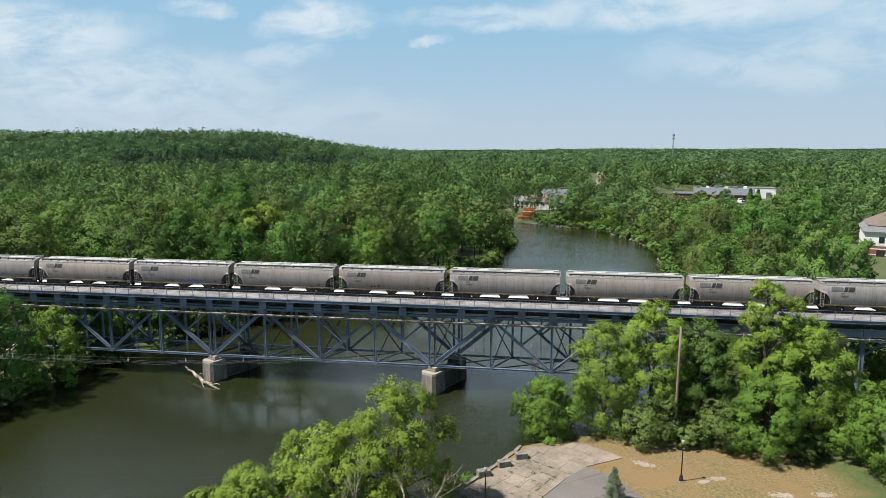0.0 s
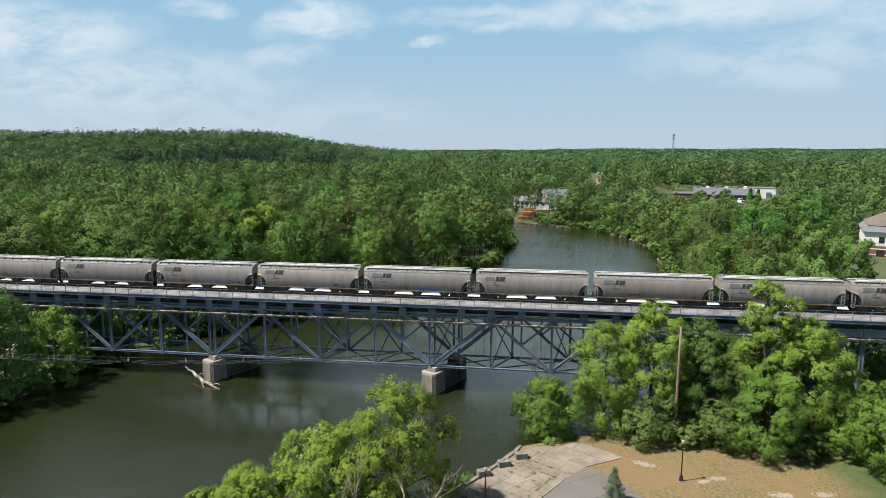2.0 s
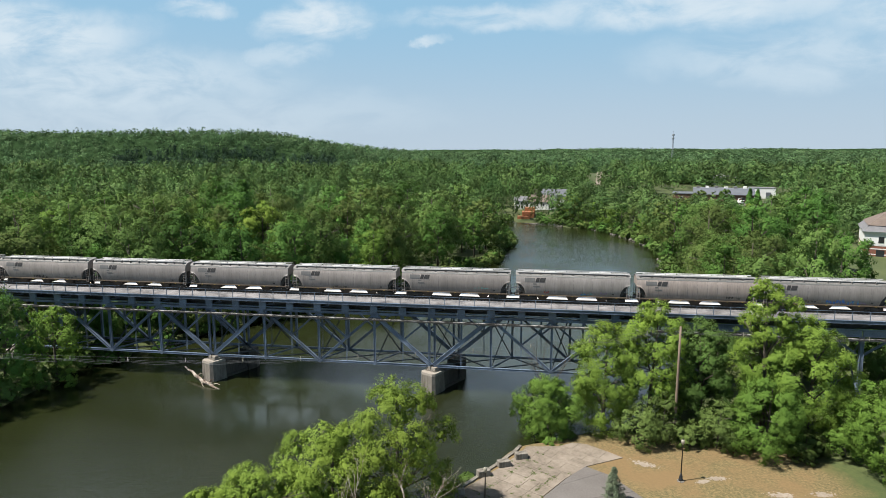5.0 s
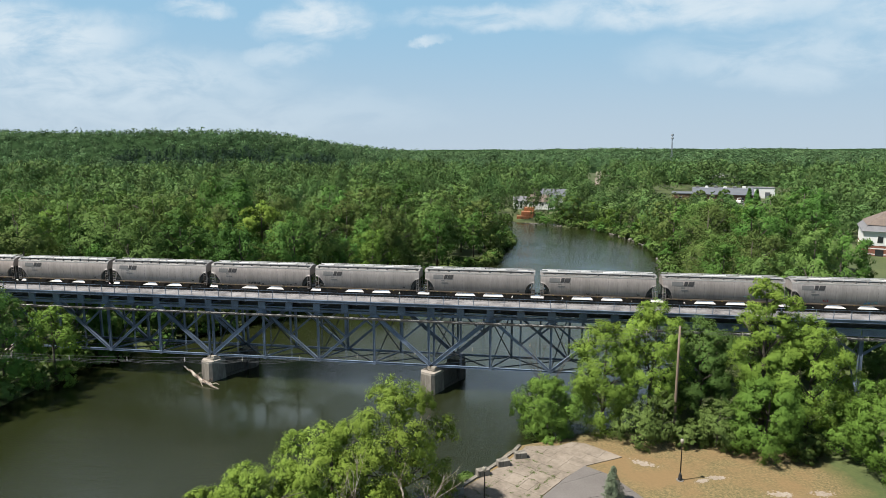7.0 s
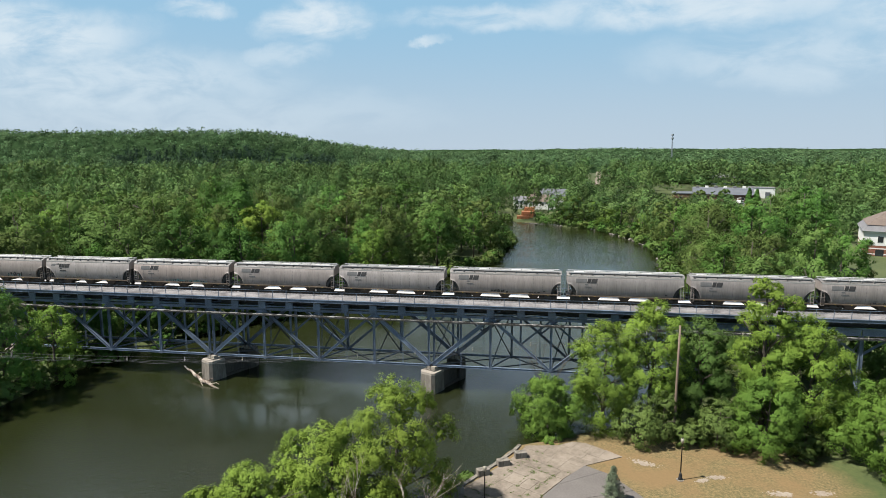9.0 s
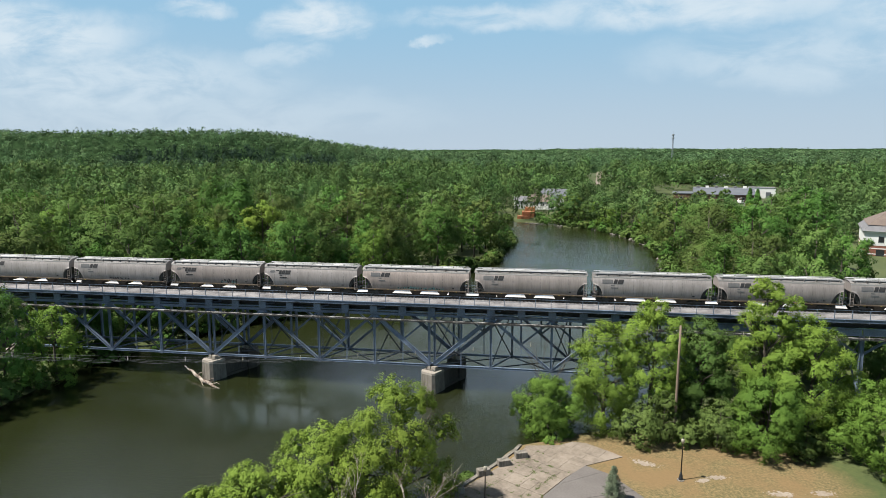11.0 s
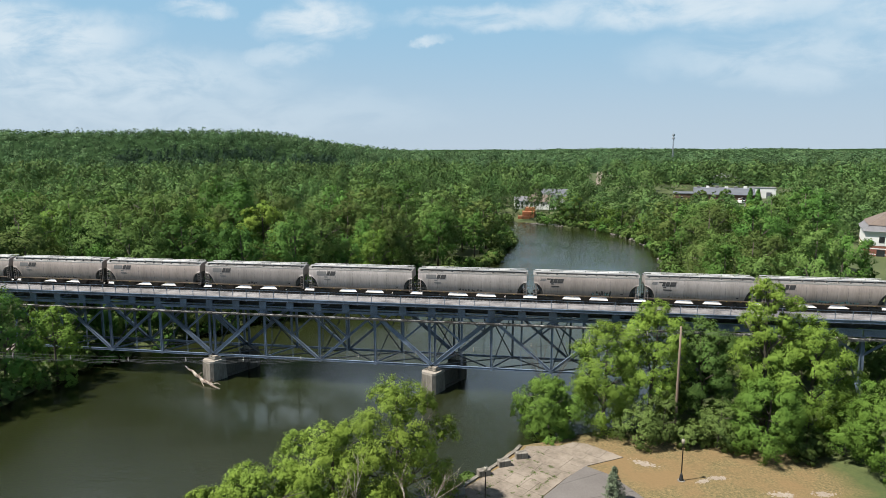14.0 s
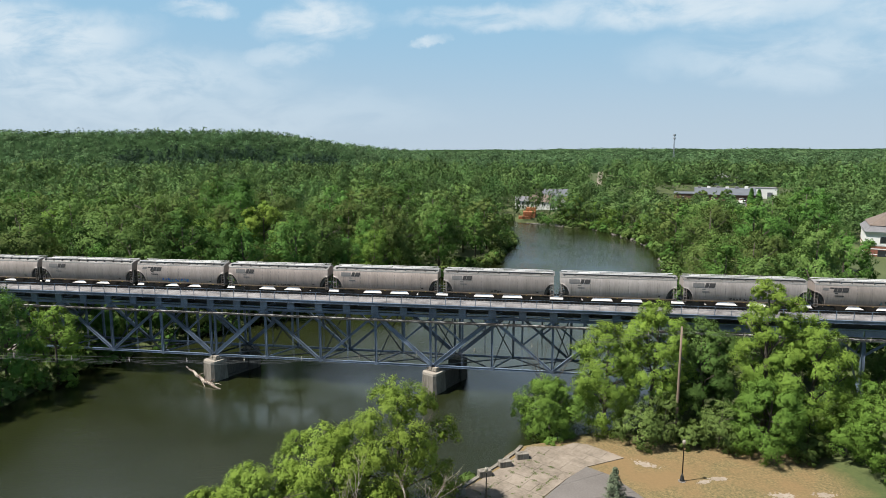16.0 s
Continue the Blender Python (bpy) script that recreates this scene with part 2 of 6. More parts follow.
DECAL_GREY = surface("grey_marking_paint", (0.078, 0.078, 0.080), (0.115, 0.115, 0.118), 0.85, 0, 9.0, 1.5, 0.0)
SPRAY = {
    "blue": surface("blue_spray_paint", (0.02, 0.07, 0.26), (0.10, 0.22, 0.50), 0.6, 0, 14.0, 5.0, 0.0),
    "tan": surface("tan_spray_paint", (0.05, 0.04, 0.03), (0.34, 0.28, 0.20), 0.6, 0, 14.0, 5.0, 0.0),
    "purple": surface("purple_spray_paint", (0.121, 0.077, 0.143), (0.242, 0.198, 0.253), 0.6, 0, 14.0, 5.0, 0.0),
    "red": surface("red_spray_paint", (0.20, 0.015, 0.02), (0.34, 0.05, 0.05), 0.6, 0, 14.0, 5.0, 0.0),
    "black": surface("black_spray_paint", (0.008, 0.008, 0.009), (0.055, 0.055, 0.055), 0.6, 0, 14.0, 5.0, 0.0),
    "teal": surface("faded_teal_spray_paint", (0.04, 0.16, 0.17), (0.22, 0.33, 0.32), 0.6, 0, 14.0, 5.0, 0.0),
}
YELLOW = surface("yellow_reflector", (0.248, 0.165, 0.028), (0.385, 0.286, 0.055), 0.5, 0, 9.0, 2.0, 0.0)
BARK = surface("grey_brown_bark", (0.030, 0.025, 0.019), (0.088, 0.074, 0.058), 0.9, 0, 14.0, 1.5, 0.5, stretch=(1, 1, 0.3))
PALE_BARK = surface("bleached_dead_wood", (0.094, 0.061, 0.044), (0.341, 0.303, 0.259), 0.85, 0, 7.0, 1.2, 0.5, spread=(0.42, 0.58))
POLE_WOOD = surface("weathered_pole_wood", (0.110, 0.077, 0.055), (0.187, 0.143, 0.110), 0.9, 0, 8.0, 0.8, 0.3, stretch=(3, 3, 0.3))
IRON = surface("black_cast_iron", (0.012, 0.012, 0.013), (0.030, 0.030, 0.030), 0.45, 0.4, 9.0, 2.0, 0.05)
GLOBE = surface("frosted_globe", (0.220, 0.204, 0.165), (0.297, 0.275, 0.231), 0.3, 0, 6.0, 2.0, 0.0)
CABLE = surface("grey_cable_sheath", (0.055, 0.058, 0.061), (0.110, 0.113, 0.116), 0.5, 0.2, 9.0, 1.0, 0.0)
WATER = river_water()
WILLOW = foliage("fresh_green_leaves", (0.123, 0.190, 0.032), (0.165, 0.245, 0.041), (0.162, 0.226, 0.042), 0.27, vary=(0.86, 1.14))
MAPLE = foliage("mid_green_leaves", (0.073, 0.132, 0.033), (0.100, 0.174, 0.044), (0.115, 0.171, 0.045), 0.2, vary=(0.6, 1.06))
FRESH = foliage("bright_green_leaves", (0.089, 0.159, 0.028), (0.122, 0.207, 0.036), (0.130, 0.198, 0.039), 0.24, vary=(0.86, 1.14))
OLIVE = foliage("olive_green_leaves", (0.077, 0.118, 0.032), (0.106, 0.153, 0.042), (0.113, 0.151, 0.041), 0.2, vary=(0.6, 1.06))
DEEP = foliage("deep_green_leaves", (0.044, 0.101, 0.021), (0.065, 0.140, 0.028), (0.067, 0.126, 0.028), 0.2)
SPRUCE = foliage("blue_green_needles", (0.085, 0.115, 0.070), (0.165, 0.200, 0.132), (0.150, 0.180, 0.115), 0.2)
WOODS = foliage("woodland_leaves", (0.052, 0.101, 0.033), (0.075, 0.137, 0.042), (0.102, 0.150, 0.049), 0.18, True)


# leaf colour darkened to paint in shade on the wood's edge
SHADE_CROWNS = foliage("shade_dark_leaves", (0.018, 0.036, 0.025), (0.028, 0.053, 0.034), (0.033, 0.059, 0.035), 0.12, True)
# the haze of distance is put into these bluish leaf colours
HILL = foliage("haze_tinted_hill_leaves", (0.059, 0.111, 0.050), (0.082, 0.146, 0.063), (0.098, 0.151, 0.067), 0.26, True)


# ---- mesh helpers ----
def finish(name, bm, material, smooth=False):
    bmesh.ops.recalc_face_normals(bm, faces=bm.faces)
    me = bpy.data.meshes.new(name)
    bm.to_mesh(me)
    bm.free()
    me.materials.append(material)
    if smooth:
        me.polygons.foreach_set("use_smooth", [True] * len(me.polygons))
    return me


def part(name, bm, material, parent, label="", smooth=False):
    """One mesh object under a thing or a part; bm is a bmesh or a finished mesh."""
    me = bm if isinstance(bm, bpy.types.Mesh) else finish(name, bm, material, smooth)
    ob = new(name, me)
    ob.parent = parent
    return tagged(ob, label)


def thing(name, label, category, group="", at=None, kind=""):
    ob = tagged(new(name), label, category, group, kind)
    ob.empty_display_size = 0.2
    if at is not None:
        ob.matrix_basis = at
    return ob


def box(bm, lo, hi, bevel=0.0):
    lo, hi = Vector(lo), Vector(hi)
    made = bmesh.ops.create_cube(bm, size=1.0, matrix=Matrix.Translation((lo + hi) / 2) @ Matrix.Diagonal((*(hi - lo), 1)))
    if bevel:
        edges = list({e for v in made["verts"] for e in v.link_edges})
        bmesh.ops.bevel(bm, geom=edges, offset=bevel, segments=1, affect="EDGES")
    return bm


def beam(bm, a, b, w, h):
    """A straight bar from a to b; h is its depth in the upright plane that holds it, w its width across."""
    a, b = Vector(a), Vector(b)
    run = (b - a)
    x = run.normalized()
    side = Vector((0, 1, 0)) if abs(x.y) < 0.9 else Vector((1, 0, 0))
    z = x.cross(side).normalized()
    y = z.cross(x)
    m = Matrix((x, y, z)).transposed().to_4x4()
    m.translation = (a + b) / 2
    bmesh.ops.create_cube(bm, size=1.0, matrix=m @ Matrix.Diagonal((run.length, w, h, 1)))
    return bm


def rod(bm, points, radii, sides=6):
    """A tube through points; it tapers by radii."""
    rings = []
    for i, p in enumerate(points):
        p = Vector(p)
        way = Vector(points[min(i + 1, len(points) - 1)]) - Vector(points[max(i - 1, 0)])
        way.normalize()
        side = way.cross(Vector((0.13, 0.9, 0.4))).normalized()
        up = side.cross(way)
        rings.append([bm.verts.new(p + radii[i] * (math.cos(k * math.tau / sides) * side + math.sin(k * math.tau / sides) * up)) for k in range(sides)])
    for r0, r1 in zip(rings, rings[1:]):
        for k in range(sides):
            bm.faces.new((r0[k], r0[(k + 1) % sides], r1[(k + 1) % sides], r1[k]))
    bm.faces.new(rings[0][::-1])
    bm.faces.new(rings[-1])
    return bm


def prism(bm, outline, z0, z1, top=1.0):
    """An upright solid over a plan outline; its top shrinks towards the middle by the factor top."""
    c = Vector((sum(p[0] for p in outline) / len(outline), sum(p[1] for p in outline) / len(outline)))
    low = [bm.verts.new((x, y, z0)) for x, y in outline]
    high = [bm.verts.new((c.x + (x - c.x) * top, c.y + (y - c.y) * top, z1)) for x, y in outline]
    n = len(outline)
    for k in range(n):
        bm.faces.new((low[k], low[(k + 1) % n], high[(k + 1) % n], high[k]))
    bm.faces.new(high)
    bm.faces.new(low[::-1])
    return bm


# ---- ground and river ----
RIGHT_BANK = ((-60, -300), (-38, -120), (-22, -62), (-13.5, -42), (-9.3, -32), (-5.6, -26.4), (-3.2, -21.2), (4, -17), (14, -11), (24, 0),
              (31, 25), (38, 80), (46, 150), (40, 185), (26, 216), (-7, 237), (-60, 250), (-300, 275))
LEFT_BANK = ((-300, 228), (-60, 216), (-16, 194), (-12, 160), (-15, 112), (-38, 72), (-62, 32), (-79, 0), (-79, -20), (-95, -60), (-125, -130), (-160, -300))
RIVER = np.array(RIGHT_BANK + LEFT_BANK, float)


def from_river(x, y):
    """Metres to the river's edge: positive on land."""
    p = np.stack([np.asarray(x, float).ravel(), np.asarray(y, float).ravel()], 1)
    best, inside = np.full(len(p), 1e9), np.zeros(len(p), bool)
    for a, b in zip(RIVER, np.roll(RIVER, -1, 0)):
        ab = b - a
        k = np.clip(((p - a) @ ab) / (ab @ ab), 0, 1)
        best = np.minimum(best, np.linalg.norm(p - a - k[:, None] * ab, axis=1))
        cross = (a[1] > p[:, 1]) != (b[1] > p[:, 1])
        with np.errstate(divide="ignore", invalid="ignore"):
            inside ^= cross & (p[:, 0] < ab[0] * (p[:, 1] - a[1]) / ab[1] + a[0])
    return np.where(inside, -best, best).reshape(np.shape(x))


def smooth(a, b, v):
    k = np.clip((np.asarray(v, float) - a) / (b - a), 0, 1)
    return k * k * (3 - 2 * k)


def land(x, y):
    """Height of the ground in metres over the water."""
    x, y = np.asarray(x, float), np.asarray(y, float)
    d = from_river(x, y)
    far = np.hypot(x, y + 99)
    park = smooth(-30, -18, x) * smooth(2, -12, y) * smooth(-140, -120, y)
    slope = np.where(park > 0.5, 0.9, 0.5)
    z = np.minimum(d * slope, 1.45) + 0.25 * smooth(0, 30, d)
    z = np.maximum(z, -1.6)
    z = z + (1 - park) * 3.6 * smooth(4, 55, d)
    z = z + 14 * smooth(500, 2300, far) + 41 * smooth(-0.15, -0.51, x / (np.abs(y + 99) + 1)) * smooth(610, 760, y) * smooth(2300, 1250, y)
    z = z + 5 * smooth(250, 420, y) * smooth(10, 60, x) * (d > 0)
    z = z + smooth(700, 1500, far) * 3.2 * (np.sin(x / 150 + y / 310) + np.sin(x / 67 - y / 190 + 1.7) * 0.6)
    # the railway runs on an embankment past the ends of the bridge
    out = np.maximum(np.where(x < 0, -112 - x, x - 74), -8)
    bank = np.clip(14.6 - np.maximum(np.abs(y) - 4.6, 0) * 0.62, 0, 15) * smooth(-6, 2, out)
    return np.where(d > 0, np.maximum(z, bank), z)


def stretch_axis(lo, hi, a, b, step, grow=1.12):
    v = list(np.arange(a, b + step, step))
    s = step
    while v[-1] < hi:
        s *= grow
        v.append(v[-1] + s)
    s = step
    while v[0] > lo:
        s *= grow
        v.insert(0, v[0] - s)
    return np.array(v)


def grid_mesh(name, x, y, z, material):
    ny, nx = x.shape
    me = bpy.data.meshes.new(name)
    me.vertices.add(nx * ny)
    me.vertices.foreach_set("co", np.stack([x, y, z], -1).ravel())
    i = (np.arange(ny - 1)[:, None] * nx + np.arange(nx - 1)[None]).ravel()
    quads = np.stack([i, i + 1, i + nx + 1, i + nx], 1)
    me.loops.add(quads.size)
    me.loops.foreach_set("vertex_index", quads.ravel())
    me.polygons.add(len(quads))
    me.polygons.foreach_set("loop_start", np.arange(0, quads.size, 4))
    me.polygons.foreach_set("use_smooth", np.ones(len(quads), bool))
    me.update(calc_edges=True)
    me.validate()
    me.materials.append(material)
    return me


def turf():
    """Dry tan lawn in the park, going over to green grass and woodland soil around it."""
    m = surface("dry_grass_and_soil", (0.028, 0.044, 0.009), (0.061, 0.076, 0.020), 0.95, 0, 1.6, 0.09, 0.12, world=True, spread=(0.35, 0.62))
    t = m.node_tree
    link = t.links.new
    b = t.nodes["Principled BSDF"]
    green = b.inputs["Base Color"].links[0].from_socket
    at = t.nodes.new("ShaderNodeNewGeometry").outputs["Position"]
    split = t.nodes.new("ShaderNodeSeparateXYZ")
    link(at, split.inputs[0])
    fine, wide = node(t, "ShaderNodeTexNoise", Scale=3.5, Detail=6.0, Roughness=0.7), node(t, "ShaderNodeTexNoise", Scale=0.22, Detail=3.0)
    link(at, fine.inputs["Vector"])
    link(at, wide.inputs["Vector"])
    dry = t.nodes.new("ShaderNodeValToRGB")
    e = dry.color_ramp.elements
    e[0].position, e[0].color = 0.36, (0.0578, 0.0539, 0.0187, 1)
    e[1].position, e[1].color = 0.66, (0.1843, 0.1293, 0.0578, 1)
    link(fine.outputs["Fac"], dry.inputs[0])
    blend = t.nodes.new("ShaderNodeMix")
    blend.data_type = "RGBA"
    blend.inputs["B"].default_value = (0.1485, 0.0946, 0.0407, 1)
    rng = t.nodes.new("ShaderNodeMapRange")
    for i, v in ((1, 0.4), (2, 0.62), (3, 0.0), (4, 0.85)):
        rng.inputs[i].default_value = v
    link(wide.outputs["Fac"], rng.inputs[0])
    link(rng.outputs[0], blend.inputs["Factor"])
    link(dry.outputs[0], blend.inputs["A"])
    edge = None
    for axis, lo, hi in (("X", 36.5, 32.5), ("X", -16, -10), ("Y", -16, -20)):
        wob = t.nodes.new("ShaderNodeMath")
        wob.operation = "MULTIPLY_ADD"
        wob.inputs[1].default_value = 9.0
        link(wide.outputs["Fac"], wob.inputs[0])
        link(split.outputs[axis], wob.inputs[2])
        k = t.nodes.new("ShaderNodeMapRange")
        for i, v in ((1, lo + 4.5), (2, hi + 4.5), (3, 0.0), (4, 1.0)):
            k.inputs[i].default_value = v
        link(wob.outputs[0], k.inputs[0])
        if edge is None:
            edge = k.outputs[0]
        else:
            both = t.nodes.new("ShaderNodeMath")
            both.operation = "MULTIPLY"
            link(edge, both.inputs[0])
            link(k.outputs[0], both.inputs[1])
            edge = both.outputs[0]
    mix = t.nodes.new("ShaderNodeMix")
    mix.data_type = "RGBA"
    link(edge, mix.inputs["Factor"])
    link(green, mix.inputs["A"])
    link(blend.outputs["Result"], mix.inputs["B"])
    link(mix.outputs["Result"], b.inputs["Base Color"])
    return m


GRASS = turf()
gx, gy = np.meshgrid(stretch_axis(-3600, 3600, -112, 84, 1.6), stretch_axis(-700, 4200, -72, 60, 1.6))
tagged(new("ground", grid_mesh("ground", gx, gy, land(gx, gy), GRASS)), "grassy river banks and wooded rising land", "ground", kind="structure")
wx, wy = np.meshgrid(np.linspace(-320, 120, 45), np.linspace(-320, 300, 63))
tagged(new("water", grid_mesh("water", wx, wy, np.full_like(wx, 0.5), WATER)), "murky green river with wind ripples", "river", kind="structure")

# ---- bridge ----
PANEL, PIERS = 9.42, (-54.15, -16.45, 21.25)
CHORD_LOW, CHORD_TOP, RAIL_TOP, SKEW = 4.67, 12.85, 15.56, 0.5
NEAR, FAR = -3.0, 3.2
DECK = (-113.0, 75.0)


def member(bm, a, b, w, h, plate=0.05):
    """A built-up girder: two flanges across w and a web between them."""
    a, b = Vector(a), Vector(b)
    x = (b - a).normalized()
    side = Vector((0, 1, 0)) if abs(x.y) < 0.9 else Vector((0, 0, 1))
    across = x.cross(side).normalized() * (h / 2 - plate / 2)
    beam(bm, a + across, b + across, w, plate)
    beam(bm, a - across, b - across, w, plate)
    beam(bm, a, b, w * 0.55, h - plate)
    return bm


bridge = thing("railway_bridge", "blue-grey painted steel deck truss railway bridge on concrete piers", "bridge")


def steel(name, a, b, w, h, parent=None, label="", plain=False, material=None):
    bm = bmesh.new()
    (beam if plain else member)(bm, a, b, w, h)
    return part(name, bm, material or STEEL, parent or bridge, label)


def truss(x0, y, outer):
    p = PANEL
    low = [Vector((x0 + k * p, y, CHORD_LOW)) for k in range(5)]
    top = [Vector((x0 + k * p, y, CHORD_TOP)) for k in range(5)]
    for k in range(4):
        steel("bottom_chord", low[k], low[k + 1], 0.3, 0.34)
        steel("top_chord", top[k] + Vector((0, 0, 0.12)), top[k + 1] + Vector((0, 0, 0.12)), 0.5, 0.42)
        rising = k % 2 == 0
        a, b = (low[k], top[k + 1]) if rising else (top[k], low[k + 1])
        end = k in (0, 3)
        steel("diagonal", a, b, 0.42, 0.62 if end else 0.4)
        mid = (a + b) / 2
        meet = (top[0], top[2], top[2], top[4])[k]
        steel("sub_diagonal", mid, meet, 0.26, 0.28)
        steel("sub_vertical", mid, Vector((mid.x, y, CHORD_TOP)), 0.3, 0.3)
        for s in (-0.09, 0.09):
            steel("hanger", Vector((mid.x + s, y, mid.z)), Vector((mid.x + s, y, CHORD_LOW)), 0.05, 0.05, plain=True)
    for k in (1, 2, 3):
        steel("vertical", low[k], top[k], 0.34, 0.36)
    for k, s in ((0, 0.42), (4, -0.42)):
        steel("end_post", low[k] + Vector((s, 0, 0)), top[k] + Vector((s, 0, 0)), 0.34, 0.34)
    for k in range(5):
        bm = bmesh.new()
        n = 8
        prism_pts = [(math.cos(i * math.tau / n) * 0.34, math.sin(i * math.tau / n) * 0.3) for i in range(n)]
        prism(bm, prism_pts, -0.2, 0.2)
        bmesh.ops.transform(bm, matrix=Matrix.Translation(low[k]) @ Matrix.Rotation(radians(90), 4, "X"), verts=bm.verts)
        part("gusset", bm, STEEL, bridge)


SPANS = [PIERS[0] - 4 * PANEL, *PIERS[:2]]
for x0 in SPANS:
    truss(x0, NEAR, True)
    truss(x0 + SKEW * (FAR - NEAR), FAR, False)
    shift = SKEW * (FAR - NEAR)
    for k in range(9):
        x = x0 + k * PANEL / 2
        # floor beams take the dark steel to paint in the under-deck shade
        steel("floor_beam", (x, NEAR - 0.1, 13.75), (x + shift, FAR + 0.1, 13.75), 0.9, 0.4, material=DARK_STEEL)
        if k % 2 == 0:
            steel("cross_strut", (x, NEAR, CHORD_LOW + 0.1), (x + shift, FAR, CHORD_LOW + 0.1), 0.22, 0.22)
        if k % 2 == 0 and k < 8:
            xe = x + PANEL
            steel("lateral_brace", (x, NEAR, CHORD_LOW), (xe + shift, FAR, CHORD_LOW), 0.2, 0.16, material=SHADED_BRACE)
            steel("lateral_brace", (xe, NEAR, CHORD_LOW), (x + shift, FAR, CHORD_LOW), 0.2, 0.16, material=SHADED_BRACE)
            steel("sway_brace", (x, NEAR, CHORD_LOW), (x + shift, FAR, CHORD_TOP), 0.16, 0.16, material=SHADED_BRACE)
            steel("sway_brace", (x, NEAR, CHORD_TOP), (x + shift, FAR, CHORD_LOW), 0.16, 0.16, material=SHADED_BRACE)
            steel("deck_brace", (x, NEAR, 13.7), (x + shift + PANEL / 2, FAR, 13.7), 0.24, 0.2)
            steel("deck_brace", (xe, NEAR, 13.7), (x + shift + PANEL / 2, FAR, 13.7), 0.24, 0.2)

# approach spans on steel bents
for x0, x1 in ((DECK[0], SPANS[0]), (PIERS[2], 46.5), (46.5, DECK[1])):
    for y in (NEAR, FAR):
        steel("plate_girder", (x0 + 0.1, y, 12.9), (x1 - 0.1, y, 12.9), 0.5, 1.0)
for x in (-101.0, 46.5, 60.0):
    for y in (NEAR, FAR):
        steel("column", (x, y * 1.25, 1.5), (x, y, 12.4), 0.5, 0.55)
    steel("column_brace", (x, NEAR * 1.2, 3.5), (x, FAR, 11.8), 0.2, 0.2)
    steel("column_brace", (x, FAR * 1.2, 3.5), (x, NEAR, 11.8), 0.2, 0.2)
    for s in (-1, 1):
        steel("knee_brace", (x, NEAR, 9.4), (x + s * 4.2, NEAR, 12.4), 0.26, 0.3)

# deck: posts, edge girders, walkway, ballast, track
x = DECK[0] + 2
for x0 in SPANS:
    for k in range(8):
        for y, s in ((NEAR - 0.35, 1), (FAR + 0.35, -1)):
            xx = x0 + k * PANEL / 2 + (0 if s > 0 else SKEW * (FAR - NEAR))
            bm = bmesh.new()
            box(bm, (xx - 0.58, y - 0.16, 13.15), (xx + 0.58, y + 0.16, 14.42))
            part("deck_post", bm, STEEL, bridge)
for y in (NEAR - 0.05, FAR + 0.05):
    # deep stringers, coloured dark as the shaded recess behind the posts
    steel("stringer", (DECK[0], y * 0.6, 13.85), (DECK[1], y * 0.6, 13.85), 0.4, 1.1, label="stringer coloured dark for the shade under the deck", material=DARK_STEEL)
for s, rim in ((-1, 4.0), (1, 4.6)):
    fascia = part("fascia_girder", box(bmesh.new(), (DECK[0], s * rim - 0.06, 14.62), (DECK[1], s * rim + 0.06, 14.98)), STEEL, bridge)
    part("bottom_flange", box(bmesh.new(), (DECK[0], s * rim - 0.16, 14.55), (DECK[1], s * rim + 0.16, 14.618)), STEEL, fascia)
    part("top_flange", box(bmesh.new(), (DECK[0], s * rim - 0.2, 14.982), (DECK[1], s * rim + 0.12, 15.04)), STEEL, fascia)
    rib = finish("stiffener", box(bmesh.new(), (-0.03, -0.09, 14.62), (0.03, 0.0, 14.98)), STEEL)
    for k in range(int((DECK[1] - DECK[0]) / 4.7)):
        part("stiffener", rib, STEEL, fascia).location = (DECK[0] + 1.2 + k * 4.71, s * (rim + 0.06) if s < 0 else rim + 0.15, 0)
    bm = bmesh.new()
    rod(bm, [(DECK[0], s * 3.42, 13.52), (DECK[1], s * 3.42, 13.52)], [0.1, 0.1], 8)
    part("pipe", bm, STEEL, bridge, "light blue-grey pipe along the truss")
    bm = bmesh.new()
    box(bm, (DECK[0], s * 3.62 - 0.3, 12.18), (DECK[1], s * 3.62 + 0.3, 12.28))
    walkboard = part("catwalk", bm, RUSTY, bridge, "rusty stained catwalk below the top chord")
    part("edge_angle", box(bmesh.new(), (DECK[0], s * 3.88 - 0.05, 12.0), (DECK[1], s * 3.88 + 0.05, 12.176)), DARK_STEEL, walkboard, "dark edge angle")
    railing = part("railing", beam(bmesh.new(), (DECK[0], s * (rim + 0.06), 16.32), (DECK[1], s * (rim + 0.06), 16.32), 0.05, 0.05), STEEL, bridge)
    part("mid_rail", beam(bmesh.new(), (DECK[0], s * (rim + 0.06), 15.75), (DECK[1], s * (rim + 0.06), 15.75), 0.03, 0.03), STEEL, railing)
    post = finish("post", box(bmesh.new(), (-0.04, -0.04, 14.4), (0.04, 0.04, 16.34)), STEEL)
    for k in range(int((DECK[1] - DECK[0]) / 2.35) + 1):
        ob = part("post", post, STEEL, railing)
        ob.location = (DECK[0] + k * 2.35, s * (rim + 0.1), 0)
bm = bmesh.new()
box(bm, (DECK[0], -4.0, 14.42), (DECK[1], 4.6, 14.56))
part("deck_plate", bm, DARK_STEEL, bridge)

